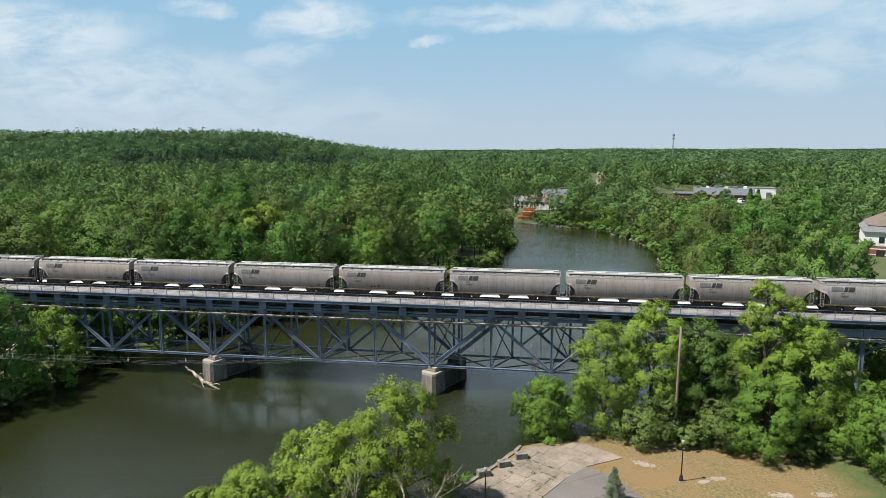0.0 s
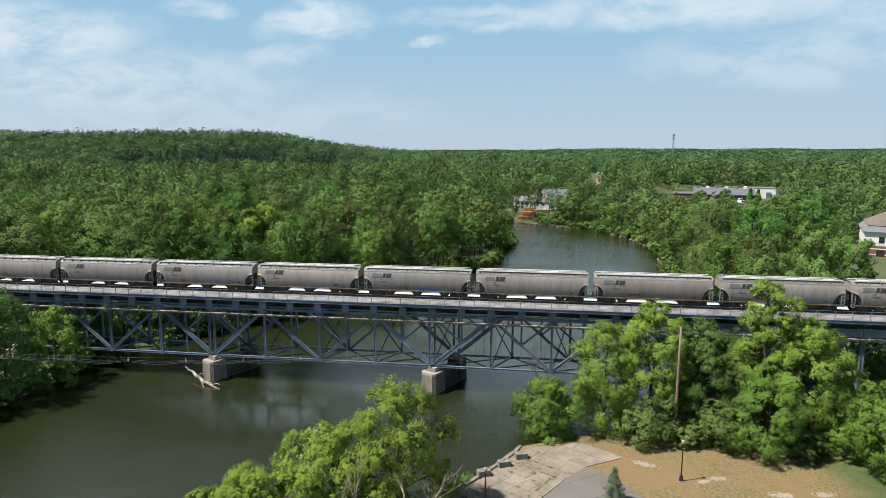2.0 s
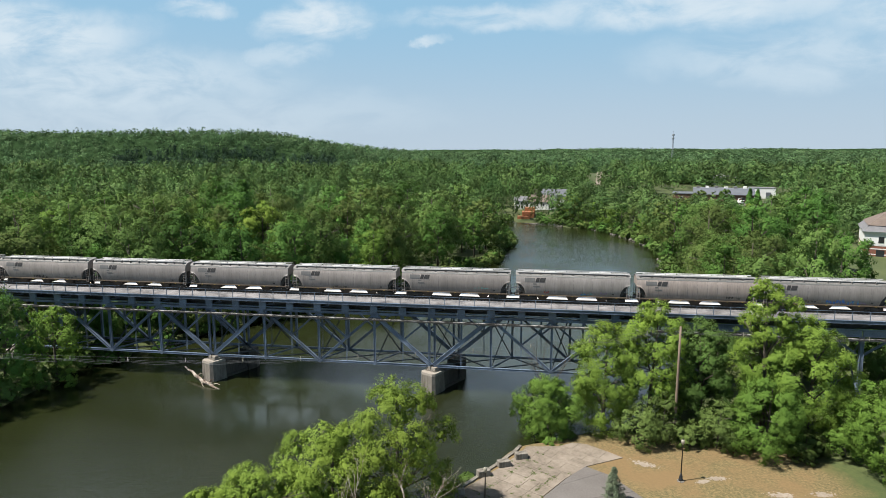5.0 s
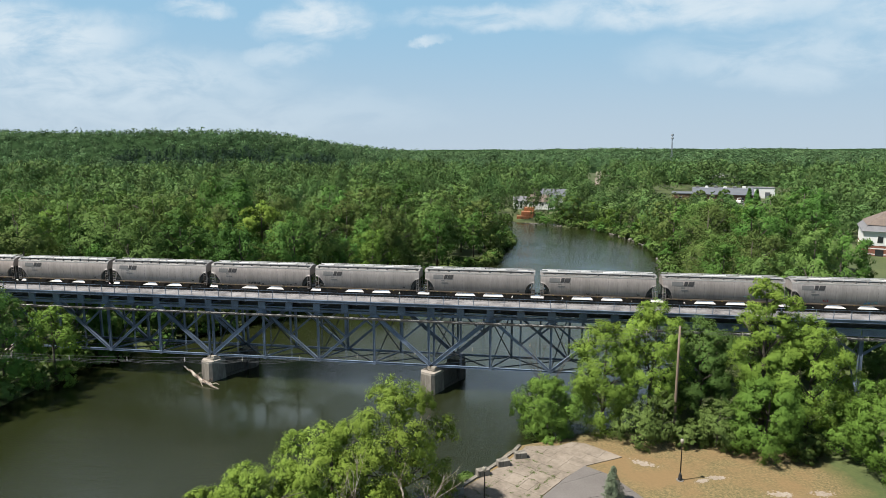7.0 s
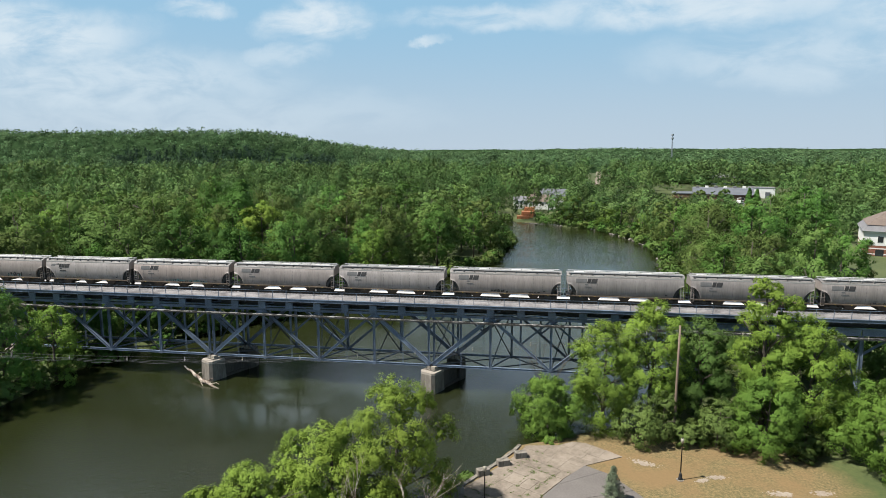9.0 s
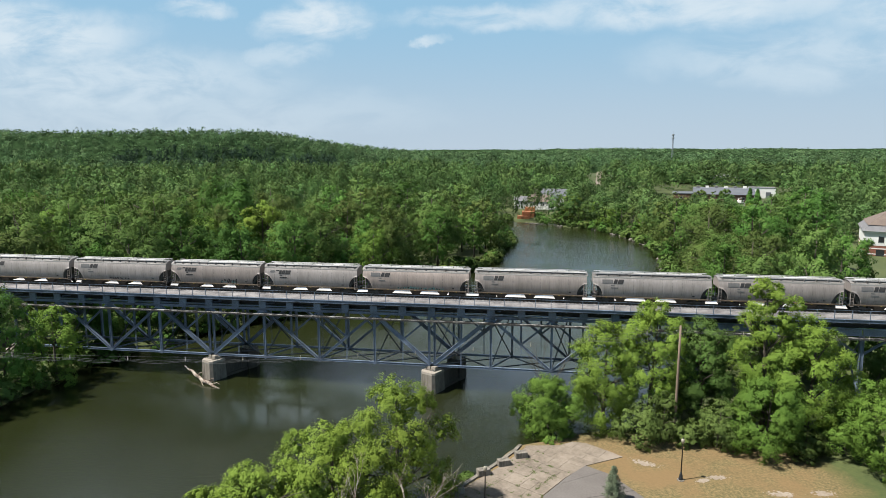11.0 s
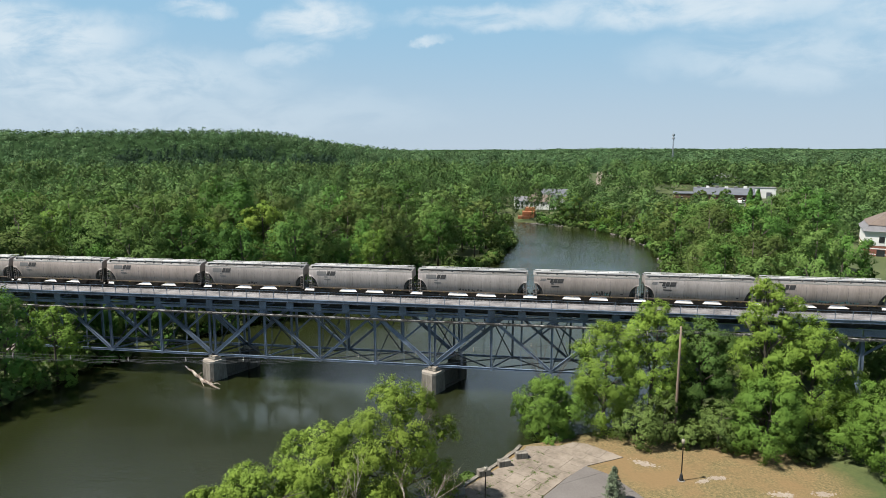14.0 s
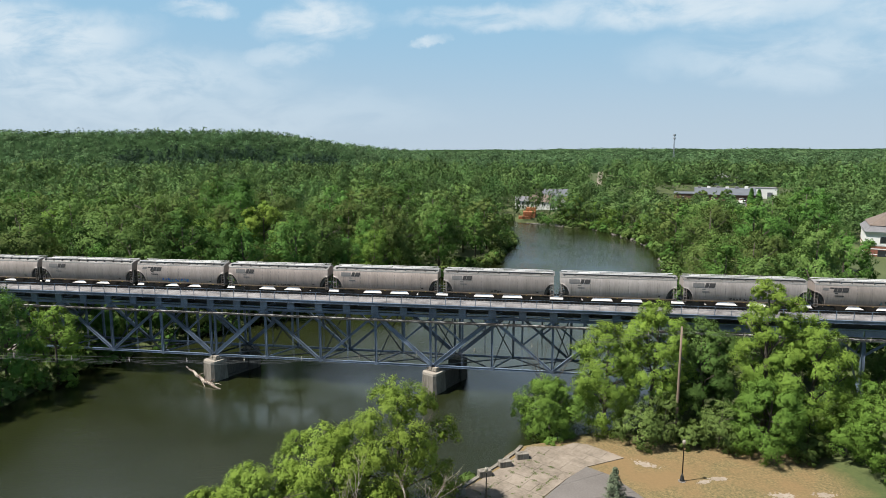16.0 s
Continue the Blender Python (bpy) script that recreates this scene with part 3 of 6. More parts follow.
LINE = (-470.0, 430.0)
bm = bmesh.new()
profile = ((-3.92, 14.56), (-3.90, 15.02), (-2.2, 15.24), (-0.2, 15.26), (1.0, 15.255), (1.04, 14.56))
rings = [[bm.verts.new((x, y, z)) for y, z in profile] for x in (LINE[0], DECK[0], DECK[1], LINE[1])]
for r0, r1 in zip(rings, rings[1:]):
    for k in range(len(profile) - 1):
        bm.faces.new((r0[k], r1[k], r1[k + 1], r0[k + 1]))
tagged(new("ballast", finish("ballast", bm, BALLAST)), "grey crushed stone ballast on the bridge deck", "ballast", kind="structure")
# slab height and width are set to show under the cars from the camera
tagged(new("walkway", finish("walkway", box(bmesh.new(), (LINE[0], 1.05, 14.57), (LINE[1], 4.5, 14.95), 0.02), PALE_DECK)),
       "pale slab walkway beside the track", "walkway", kind="structure")
track = thing("railway_track", "steel rails on dark timber sleepers in ballast", "railway track", kind="structure")
for y in (-0.75, 0.75):
    bm = bmesh.new()
    box(bm, (LINE[0], y - 0.036, RAIL_TOP - 0.14), (LINE[1], y + 0.036, RAIL_TOP - 0.09))
    box(bm, (LINE[0], y - 0.01, RAIL_TOP - 0.24), (LINE[1], y + 0.01, RAIL_TOP - 0.14))
    box(bm, (LINE[0], y - 0.07, RAIL_TOP - 0.27), (LINE[1], y + 0.07, RAIL_TOP - 0.24))
    part("rail", bm, RAIL, track)
sleeper = finish("sleeper", box(bmesh.new(), (-0.115, -1.3, 15.12), (0.115, 0.96, 15.27)), TIMBER)
for k in range(290):
    part("sleeper", sleeper, TIMBER, track).location = (-104 + k * 0.56, 0, 0)


def pier(x):
    ob = thing("bridge_pier", "weathered concrete bridge pier with cut nose standing in the river", "bridge pier", "bridge piers",
               pose(x, NEAR, 0, 0, 0, -math.degrees(math.atan(SKEW))))
    bm = bmesh.new()
    nose = [(-1.62, -1.05), (-1.05, -1.75), (1.2, -1.75), (1.66, -1.3), (1.66, 1.5), (-1.62, 1.5)]
    prism(bm, nose, -1.6, 3.55, 0.87)
    part("nose", bm, CONCRETE, ob)
    bm = bmesh.new()
    prism(bm, [(a * 0.9, b * 0.9 - 0.01) for a, b in nose], 3.55, 3.92, 0.97)
    # sunlight on the cap is put into its paler colour
    part("cap", bm, PALE_CAP, ob, "concrete cap coloured paler for the sunlight on it")
    bm = bmesh.new()
    prism(bm, [(-1.1, 1.4), (1.1, 1.4), (1.1, 6.0), (-1.1, 6.0)], -1.6, 3.3, 0.95)
    prism(bm, [(-1.35, 1.45), (1.35, 1.45), (1.35, 6.0), (-1.35, 6.0)], -1.6, 0.9, 0.97)
    part("wall", bm, DARK_CONCRETE, ob, "darker concrete web of the pier")
    bm = bmesh.new()
    prism(bm, [(-1.5, 6.0), (1.5, 6.0), (1.5, 7.8), (0.9, 8.9), (-0.9, 8.9), (-1.5, 7.8)], -1.6, 3.9, 0.88)
    part("tail", bm, DARK_CONCRETE, ob, "darker concrete tail of the pier")
    bm = bmesh.new()
    for k in range(7):
        x = -0.84 + 0.28 * k
        box(bm, (x - 0.06, -0.62, 3.92), (x + 0.06, 0.62, 4.12))
    part("grillage", bm, PALE_CAP, ob, "pale steel beams under the bearing")
    for y in (0, 6.93):
        for s in (-0.5, 0.5):
            bm = bmesh.new()
            box(bm, (s - 0.42, y - 0.4, 4.12 if y == 0 else 3.9), (s + 0.42, y + 0.4, 4.2))
            for k in range(4):
                rod(bm, [(s - 0.3 + 0.2 * k, y - 0.42, 4.3), (s - 0.3 + 0.2 * k, y + 0.42, 4.3)], [0.09, 0.09], 8)
            box(bm, (s - 0.4, y - 0.4, 4.38), (s + 0.4, y + 0.4, 4.6))
            part("bearing", bm, PALE_CAP, ob, "cast steel roller bearing")


for x in (SPANS[0], *PIERS):
    pier(x)

# ---- train ----
PROFILE = ((1.26, 0.95), (1.41, 1.3), (1.53, 1.75), (1.60, 2.2), (1.62, 2.65), (1.585, 3.2), (1.49, 3.65), (1.36, 4.0), (1.27, 4.18))


def side_y(z):
    return float(np.interp(z, [p[1] for p in PROFILE], [p[0] for p in PROFILE]))


def shell(hl):
    """The closed car body: its underside sweeps up at both ends."""
    bm = bmesh.new()
    e = [0, 0.05, 0.15, 0.35, 0.6, 0.9, 1.2, 1.38, 1.46, 1.5]
    xs = [-hl + v for v in e] + list(np.linspace(-hl + 1.8, hl - 1.8, 9)) + [hl - v for v in reversed(e)]
    rings = []
    for x in xs:
        d = hl - abs(x)
        zb = 0.95 + 2.0 * math.sqrt(max(0.0, 1 - (d / 1.5) ** 2)) if d < 1.5 else 0.95
        zs = [max(zb, q) for _, q in PROFILE]
        near = [(-side_y(z), z) for z in zs]
        ring = near + [(-0.8, 4.36), (0, 4.42), (0.8, 4.36)] + [(-y, z) for y, z in reversed(near)]
        rings.append([bm.verts.new((x, y, z)) for y, z in ring])
    n = len(rings[0])
    for r0, r1 in zip(rings, rings[1:]):
        for k in range(n):
            bm.faces.new((r0[k], r0[(k + 1) % n], r1[(k + 1) % n], r1[k]))
    bm.faces.new(rings[0])
    bm.faces.new(rings[-1][::-1])
    return bm


def strip(bm, x0, x1, z0, z1, out=0.012, lean=0.0, steps=4):
    """A flat marking that follows the near side of the car."""
    zs = np.linspace(z0, z1, steps)
    rows = [[bm.verts.new((x + lean * (z - z0), -side_y(z) - out, z)) for x in (x0, x1)] for z in zs]
    for a, b in zip(rows, rows[1:]):
        bm.faces.new((a[0], a[1], b[1], b[0]))
    return bm


def hopper_car(hl, old):
    label = "grey covered hopper railcar with three discharge bays, weathered" + (" and dented" if old else "")
    car = thing("hopper_car", label, "railcar", "cars of the train")
    body = part("body", shell(hl), PAINT, car)
    me = body.data
    me.polygons.foreach_set("use_smooth", [abs(f.normal.x) < 0.3 for f in me.polygons])
    bm = bmesh.new()
    step = 1.42 if not old else 1.98
    k = -hl + 1.75
    while k < hl - 1.5:
        strip(bm, k - 0.022, k + 0.022, 1.1, 4.0, 0.012, 0, 6)
        k += step
    tagged(part("seam", bm, SEAM, car), kind="stuff")
    bm = bmesh.new()
    for a, b in zip(((-1.37, 4.145), (-0.85, 4.40), (0, 4.46), (0.85, 4.40)), ((-0.85, 4.40), (0, 4.46), (0.85, 4.40), (1.37, 4.145))):
        q = [(-hl - 0.1, *a), (hl + 0.1, *a), (hl + 0.1, *b), (-hl - 0.1, *b)]
        low = [bm.verts.new(p) for p in q]
        high = [bm.verts.new((p[0], p[1], p[2] + 0.05)) for p in q]
        bm.faces.new(high)
        bm.faces.new(low[::-1])
        for i in range(4):
            bm.faces.new((low[i], low[(i + 1) % 4], high[(i + 1) % 4], high[i]))
    roof = part("roof", bm, ROOF_PAINT, car, "pale galvanised roof")
    n = 9 if not old else 8
    for k in range(n):
        bm = bmesh.new()
        x = -hl + 1.0 + (k + 0.5) * (2 * hl - 2.0) / n
        w = (2 * hl - 2.0) / n / 2 - 0.06
        box(bm, (x - w, -0.36, 4.48), (x + w, 0.36, 4.60), 0.03)
        part("hatch_cover", bm, HATCH_PAINT, roof, "pale hatch cover")
    for s in (-1, 1):
        bm = bmesh.new()
        box(bm, (-hl + 0.2, s * 1.0 - 0.2, 4.56), (hl - 0.2, s * 1.0 + 0.2, 4.59))
        part("running_board", bm, HATCH_PAINT, roof)
        bm = bmesh.new()
        for k in range(11):
            x = -hl + 0.5 + k * (2 * hl - 1) / 10
            box(bm, (x - 0.05, s * 1.2 - 0.16, 4.26), (x + 0.05, s * 1.2 + 0.16, 4.56))
        tagged(part("board_bracket", bm, ROOF_PAINT, roof), kind="stuff")
        bm = bmesh.new()
        box(bm, (-hl, s * 1.335 - 0.06, 3.93), (hl, s * 1.335 + 0.07, 4.14), 0.02)
        part("top_rail", bm, RAIL_PAINT, car)
        bm = bmesh.new()
        box(bm, (-hl - 0.1, s * 1.5 - 0.06, 0.92), (hl + 0.1, s * 1.5 + 0.06, 1.1), 0.02)
        part("side_sill", bm, SILL, car, "rust-stained side sill")
        for e in (-1, 1):
            bm = bmesh.new()
            for a in (0.02, 0.46):
                rod(bm, [(e * (hl - a), s * 1.58, 0.75), (e * (hl - a), s * 1.58, 3.1)], [0.028, 0.028], 5)
            for k in range(6):
                rod(bm, [(e * (hl - 0.02), s * 1.58, 0.8 + k * 0.4), (e * (hl - 0.46), s * 1.58, 0.8 + k * 0.4)], [0.02, 0.02], 5)
            part("ladder", bm, PAINT, car)
    for e in (-1, 1):
        bm = bmesh.new()
        box(bm, (min(e * (hl - 1.4), e * (hl + 0.12)), -1.4, 0.84), (max(e * (hl - 1.4), e * (hl + 0.12)), 1.4, 0.94))
        part("end_platform", bm, DARK_STEEL, car)
        bm = bmesh.new()
        wedge = [[bm.verts.new((e * (hl - a), y, z)) for a, z in ((0.25, 2.98), (1.75, 2.98), (1.75, 0.97), (1.2, 0.97))] for y in (-1.3, 1.3)]
        for k in range(4):
            bm.faces.new((wedge[0][k], wedge[0][(k + 1) % 4], wedge[1][(k + 1) % 4], wedge[1][k]))
        bm.faces.new(wedge[0])
        bm.faces.new(wedge[1])
        # end bay shade is put into the sheet's dark colour
        part("slope_sheet", bm, DARK_STEEL, car, "end slope sheet coloured dark for the shade in the end bay")
        # dark filler added so that the end cut-out looks shaded inside
        bm = bmesh.new()
        a, b = sorted((e * (hl - 1.15), e * (hl - 0.4)))
        box(bm, (a, -0.55, 0.95), (b, 0.55, 1.55), 0.05)
        rod(bm, [(e * (hl - 0.6), -0.9, 1.35), (e * (hl - 0.6), 0.2, 1.35)], [0.19, 0.19], 10)
        rod(bm, [(e * (hl - 0.5), 0.2, 1.0), (e * (hl - 0.35), 0.2, 2.6)], [0.05, 0.05], 6)
        part("brake_gear", bm, DARK_STEEL, car, "dark filler standing in for the end bay's shade")
        bm = bmesh.new()
        for y in (-0.9, 0.9):
            part("end_post", beam(bmesh.new(), (e * (hl - 0.25), y, 0.94), (e * (hl - 0.25), y, 3.0), 0.12, 0.12), PAINT, car)
        bm = bmesh.new()
        a, b = sorted((e * (hl + 0.05), e * (hl + 0.42)))
        box(bm, (a, -0.14, 0.72), (b, 0.14, 0.98), 0.04)
        part("coupler", bm, DARK_STEEL, car)
        bogie = part("bogie", bmesh.new(), DARK_STEEL, car, "dark cast steel bogie")
        bm = bmesh.new()
        for s in (-1, 1):
            box(bm, (-1.25, s * 0.98 - 0.07, 0.38), (1.25, s * 0.98 + 0.07, 0.52), 0.03)
            box(bm, (-0.5, s * 0.98 - 0.08, 0.22), (0.5, s * 0.98 + 0.08, 0.74), 0.06)
            box(bm, (-0.95, s * 0.98 - 0.07, 0.48), (-0.75, s * 0.98 + 0.07, 0.66), 0.03)
            box(bm, (0.75, s * 0.98 - 0.07, 0.48), (0.95, s * 0.98 + 0.07, 0.66), 0.03)
        box(bm, (-0.25, -1.0, 0.5), (0.25, 1.0, 0.84), 0.04)
        bogie.data = finish("bogie", bm, DARK_STEEL)
        bogie.location = (e * (hl - 1.95), 0, 0)
        for x in (-0.9, 0.9):
            bm = bmesh.new()
            for s in (-1, 1):
                rod(bm, [(0, s * 0.68, 0), (0, s * 0.70, 0), (0, s * 0.78, 0)], [0.53, 0.5, 0.494], 18)
                rod(bm, [(0, s * 0.78, 0), (0, s * 0.86, 0)], [0.16, 0.14], 10)
                for k in range(3):
                    a = k * math.tau / 3
                    rod(bm, [(0.27 * math.cos(a), s * 0.775, 0.27 * math.sin(a)), (0.27 * math.cos(a), s * 0.80, 0.27 * math.sin(a))], [0.07, 0.05], 6)
            rod(bm, [(0, -0.7, 0), (0, 0.7, 0)], [0.08, 0.08], 8)
            part("wheelset", bm, WHEEL, bogie, "dark steel wheels on their axle").location = (x, 0, 0.41)
    part("centre_sill", box(bmesh.new(), (-hl + 0.3, -1.2, 0.88), (hl - 0.3, 1.2, 0.99)), DARK_STEEL, car)
    pitch = 4.5 if not old else 4.1
    for k in (-1, 0, 1):
        bm = bmesh.new()
        x = k * pitch
        corners = ((-1, -1), (1, -1), (1, 1), (-1, 1))
        top = [bm.verts.new((x + a * 0.95, b * 1.32, 0.9)) for a, b in corners]
        mid = [bm.verts.new((x + a * 0.62, b * 1.2, 0.42)) for a, b in corners]
        low = [bm.verts.new((x + a * 0.5, b * 1.15, 0.2)) for a, b in corners]
        for r0, r1 in ((top, mid), (mid, low)):
            for i in range(4):
                bm.faces.new((r0[i], r1[i], r1[(i + 1) % 4], r0[(i + 1) % 4]))
        bm.faces.new(top)
        bm.faces.new(low)
        part("hopper_bay", bm, HOPPER, car)
    # painted markings on the near side: a block and two slanted shapes, with bars below
    bm = bmesh.new()
    if old:
        strip(bm, -hl + 0.95, -hl + 1.75, 3.28, 3.62, 0.03, 0.55)
    else:
        strip(bm, -hl + 1.35, -hl + 2.95, 3.12, 3.72, 0.03)
    part("grey_block", bm, DECAL_GREY, car, "grey painted block")
    bm = bmesh.new()
    if old:
        for a, b in ((2.45, 2.95), (2.95, 3.6), (3.6, 4.5)):
            strip(bm, -hl + a, -hl + b - 0.08, 3.02, 3.66, 0.03, 0.3)
        strip(bm, -hl + 2.0, -hl + 2.55, 3.5, 3.68, 0.03, 0.3)
    else:
        for a, b in ((3.0, 3.5), (3.6, 4.4)):
            strip(bm, -hl + a, -hl + b, 3.1, 3.76, 0.034, 0.3)
    part("emblem", bm, DECAL_DARK, car, "dark slanted emblem shapes")
    bm = bmesh.new()
    strip(bm, -hl + 2.65, -hl + 3.1, 2.78, 2.92, 0.03)
    strip(bm, -hl + 2.65, -hl + 3.9 - (0.0 if old else 0.2), 2.38, 2.54, 0.03)
    part("marking", bm, DECAL_GREY if not old else DECAL_DARK, car)
    bm = bmesh.new()
    for x in np.linspace(-hl + 2.0, hl - 2.0, 7):
        box(bm, (x - 0.12, -1.605, 0.93), (x + 0.12, -1.592, 0.99))
    tagged(part("reflector", bm, YELLOW, car), kind="stuff")
    bm = bmesh.new()
    strip(bm, hl - 2.7, hl - 2.35, 1.4, 1.55, 0.03)
    part("placard", bm, DECAL_DARK, car)
    return car


def graffiti(car, x0, x1, z0, z1, colours, seed):
    """Sprayed swirls: overlapping rounded patches in a row."""
    rng = random.Random(seed)
    for c, colour in enumerate(colours):
        bm = bmesh.new()
        n = max(3, int((x1 - x0) / 0.42))
        for k in range(n):
            if rng.random() < 0.25 * c:
                continue
            cx = x0 + (k + 0.5 + rng.uniform(-0.3, 0.3)) * (x1 - x0) / n
            cz = (z0 + z1) / 2 + rng.uniform(-0.2, 0.2) * (z1 - z0)
            rx, rz = 0.62 * (x1 - x0) / n * rng.uniform(0.6, 1.0) / (1 + 0.6 * c), (z1 - z0) / 2 * rng.uniform(0.6, 1.0) / (1 + 0.7 * c)
            m, lean = 9, rng.uniform(-0.5, 0.5)
            pts = []
            for i in range(m):
                r, a = rng.uniform(0.5, 1.15), i * math.tau / m
                z = min(max(cz + r * rz * math.sin(a), 1.02), 3.9)
                pts.append(bm.verts.new((cx + r * rx * math.cos(a) + lean * (z - cz), -side_y(z) - 0.034 - 0.003 * c - 0.0002 * k, z)))
            mid = bm.verts.new((cx, -side_y(cz) - 0.036 - 0.003 * c, cz))
            for i in range(m):
                bm.faces.new((pts[i], pts[(i + 1) % m], mid))
        tagged(part("graffiti", bm, SPRAY[colour], car, f"sprayed {colour} graffiti"), kind="stuff")


LONG, SHORT = 8.67, 7.95
long_car, short_car = hopper_car(LONG, False), hopper_car(SHORT, True)
LEFT_ENDS = [(-13.86 + 18.3 * k, LONG) for k in range(5, -14, -1)] + [(-268.62, SHORT), (-285.37, SHORT)]
LEFT_ENDS += [(-303.77 - 18.3 * k, LONG) for k in range(5)] + [(-393.77, SHORT), (-412.07, LONG), (-430.37, LONG), (-448.67, LONG)]
CARS = []
for i, (left, hl) in enumerate(LEFT_ENDS):
    proto = long_car if hl == LONG else short_car
    used = proto in [c for c, _ in CARS]
    CARS.append((copy_thing(proto, pose(left + hl, 0, RAIL_TOP)) if used else proto, left + hl))
# tags by car, counted from the front; x from the middle of the car
for i, marks in {
    8: ((-5.6, -4.2, 1.1, 1.5, ("purple",)), (-3.6, -0.8, 1.05, 1.75, ("tan", "black")), (0.0, 4.4, 1.05, 1.85, ("blue", "teal")), (4.4, 5.4, 1.1, 1.6, ("purple",))),
    10: ((-4.3, -3.6, 1.3, 1.75, ("red",)), (1.2, 3.2, 1.1, 1.7, ("teal", "blue")), (4.2, 5.2, 1.2, 1.8, ("purple",))),
    6: ((-3.3, -1.9, 1.35, 1.8, ("black",)),),
    9: ((4.3, 5.4, 1.3, 1.75, ("black",)),),
    11: ((3.0, 5.4, 1.7, 2.0, ("teal",)),),
    12: ((-2.2, 0.4, 1.1, 1.5, ("black", "tan")),),
    15: ((-2.2, 0.6, 1.05, 1.6, ("black",)), (3.6, 5.4, 1.1, 1.4, ("black",))),
    18: ((-3.0, 4.6, 1.05, 1.55, ("teal", "black")),),
    19: ((-4.6, -0.5, 1.1, 1.5, ("tan",)),),
    20: ((1.0, 4.0, 1.05, 1.95, ("black", "teal")),),
    21: ((-2.0, 1.6, 1.1, 1.6, ("black",)),),
    23: ((-1.2, 0.6, 1.2, 1.6, ("black",)),),
    25: ((-3.2, 3.6, 1.1, 1.45, ("black", "tan")),),
    26: ((-3.4, 1.6, 1.05, 1.85, ("blue", "teal")),),
}.items():
    for k, (x0, x1, z0, z1, colours) in enumerate(marks):
        graffiti(CARS[i][0], x0, x1, z0, z1, colours, i * 7 + k)
RUN = ((0, 0), (1.5, 30.6), (3.5, 71.55), (7, 142.55), (9, 183.2), (12.5, 254.1), (14.5, 294.95), (16, 325.4))


def motions():
    for car, x in CARS:
        walk(car, [(t, pose(x + run, 0, RAIL_TOP)) for t, run in RUN])
    # the wheels roll with the ground that the train covers
    ts, runs = [t for t, _ in RUN], [run for _, run in RUN]
    steps = [k / 30 for k in range(481)]
    rolled = [math.degrees(float(np.interp(t, ts, runs)) / 0.5) for t in steps]
    for car, _ in CARS:
        for part_ in car.children_recursive:
            if part_.name.startswith("wheelset"):
                x = part_.location.x
                walk(part_, [(t, pose(x, 0, 0.41, 0, turn % 360, 0)) for t, turn in zip(steps, rolled)])


# ---- trees ----
def tri_mesh(name, tris, material, normals=None, tones=None):
    n = len(tris)
    me = bpy.data.meshes.new(name)
    me.vertices.add(n * 3)
    me.vertices.foreach_set("co", np.ascontiguousarray(tris, np.float32).ravel())
    me.loops.add(n * 3)
    me.loops.foreach_set("vertex_index", np.arange(n * 3))
    me.polygons.add(n)
    me.polygons.foreach_set("loop_start", np.arange(0, n * 3, 3))
    me.update(calc_edges=True)
    me.validate()
    if normals is not None:
        # a leaf takes the light as the rounded clump that it belongs to
        me.polygons.foreach_set("use_smooth", np.ones(n, bool))
        at = me.attributes.new("custom_normal", "FLOAT_VECTOR", "POINT")
        at.data.foreach_set("vector", np.repeat(np.ascontiguousarray(normals, np.float32), 3, 0).ravel())
    if tones is not None:
        # one tone a crown
        me.attributes.new("tone", "FLOAT", "POINT").data.foreach_set("value", np.repeat(np.ascontiguousarray(tones, np.float32), 3))
    me.materials.append(material)
    return me


def unit(v):
    return v / (np.linalg.norm(v, axis=-1, keepdims=True) + 1e-9)


def cards(p, shade, size, rng, rough=0.3):
    """One pointed leaf spray a point, turned roughly as its clump's surface."""
    face = unit(shade + rng.normal(size=p.shape) * rough)
    u = unit(np.cross(face, rng.normal(size=p.shape)))
    v = np.cross(face, u)
    s = (size * rng.uniform(0.6, 1.4, len(p)))[:, None]
    return np.stack([p + u * s * 0.66, p - u * s * 0.36 + v * s * 0.48, p - u * s * 0.36 - v * s * 0.48], 1)


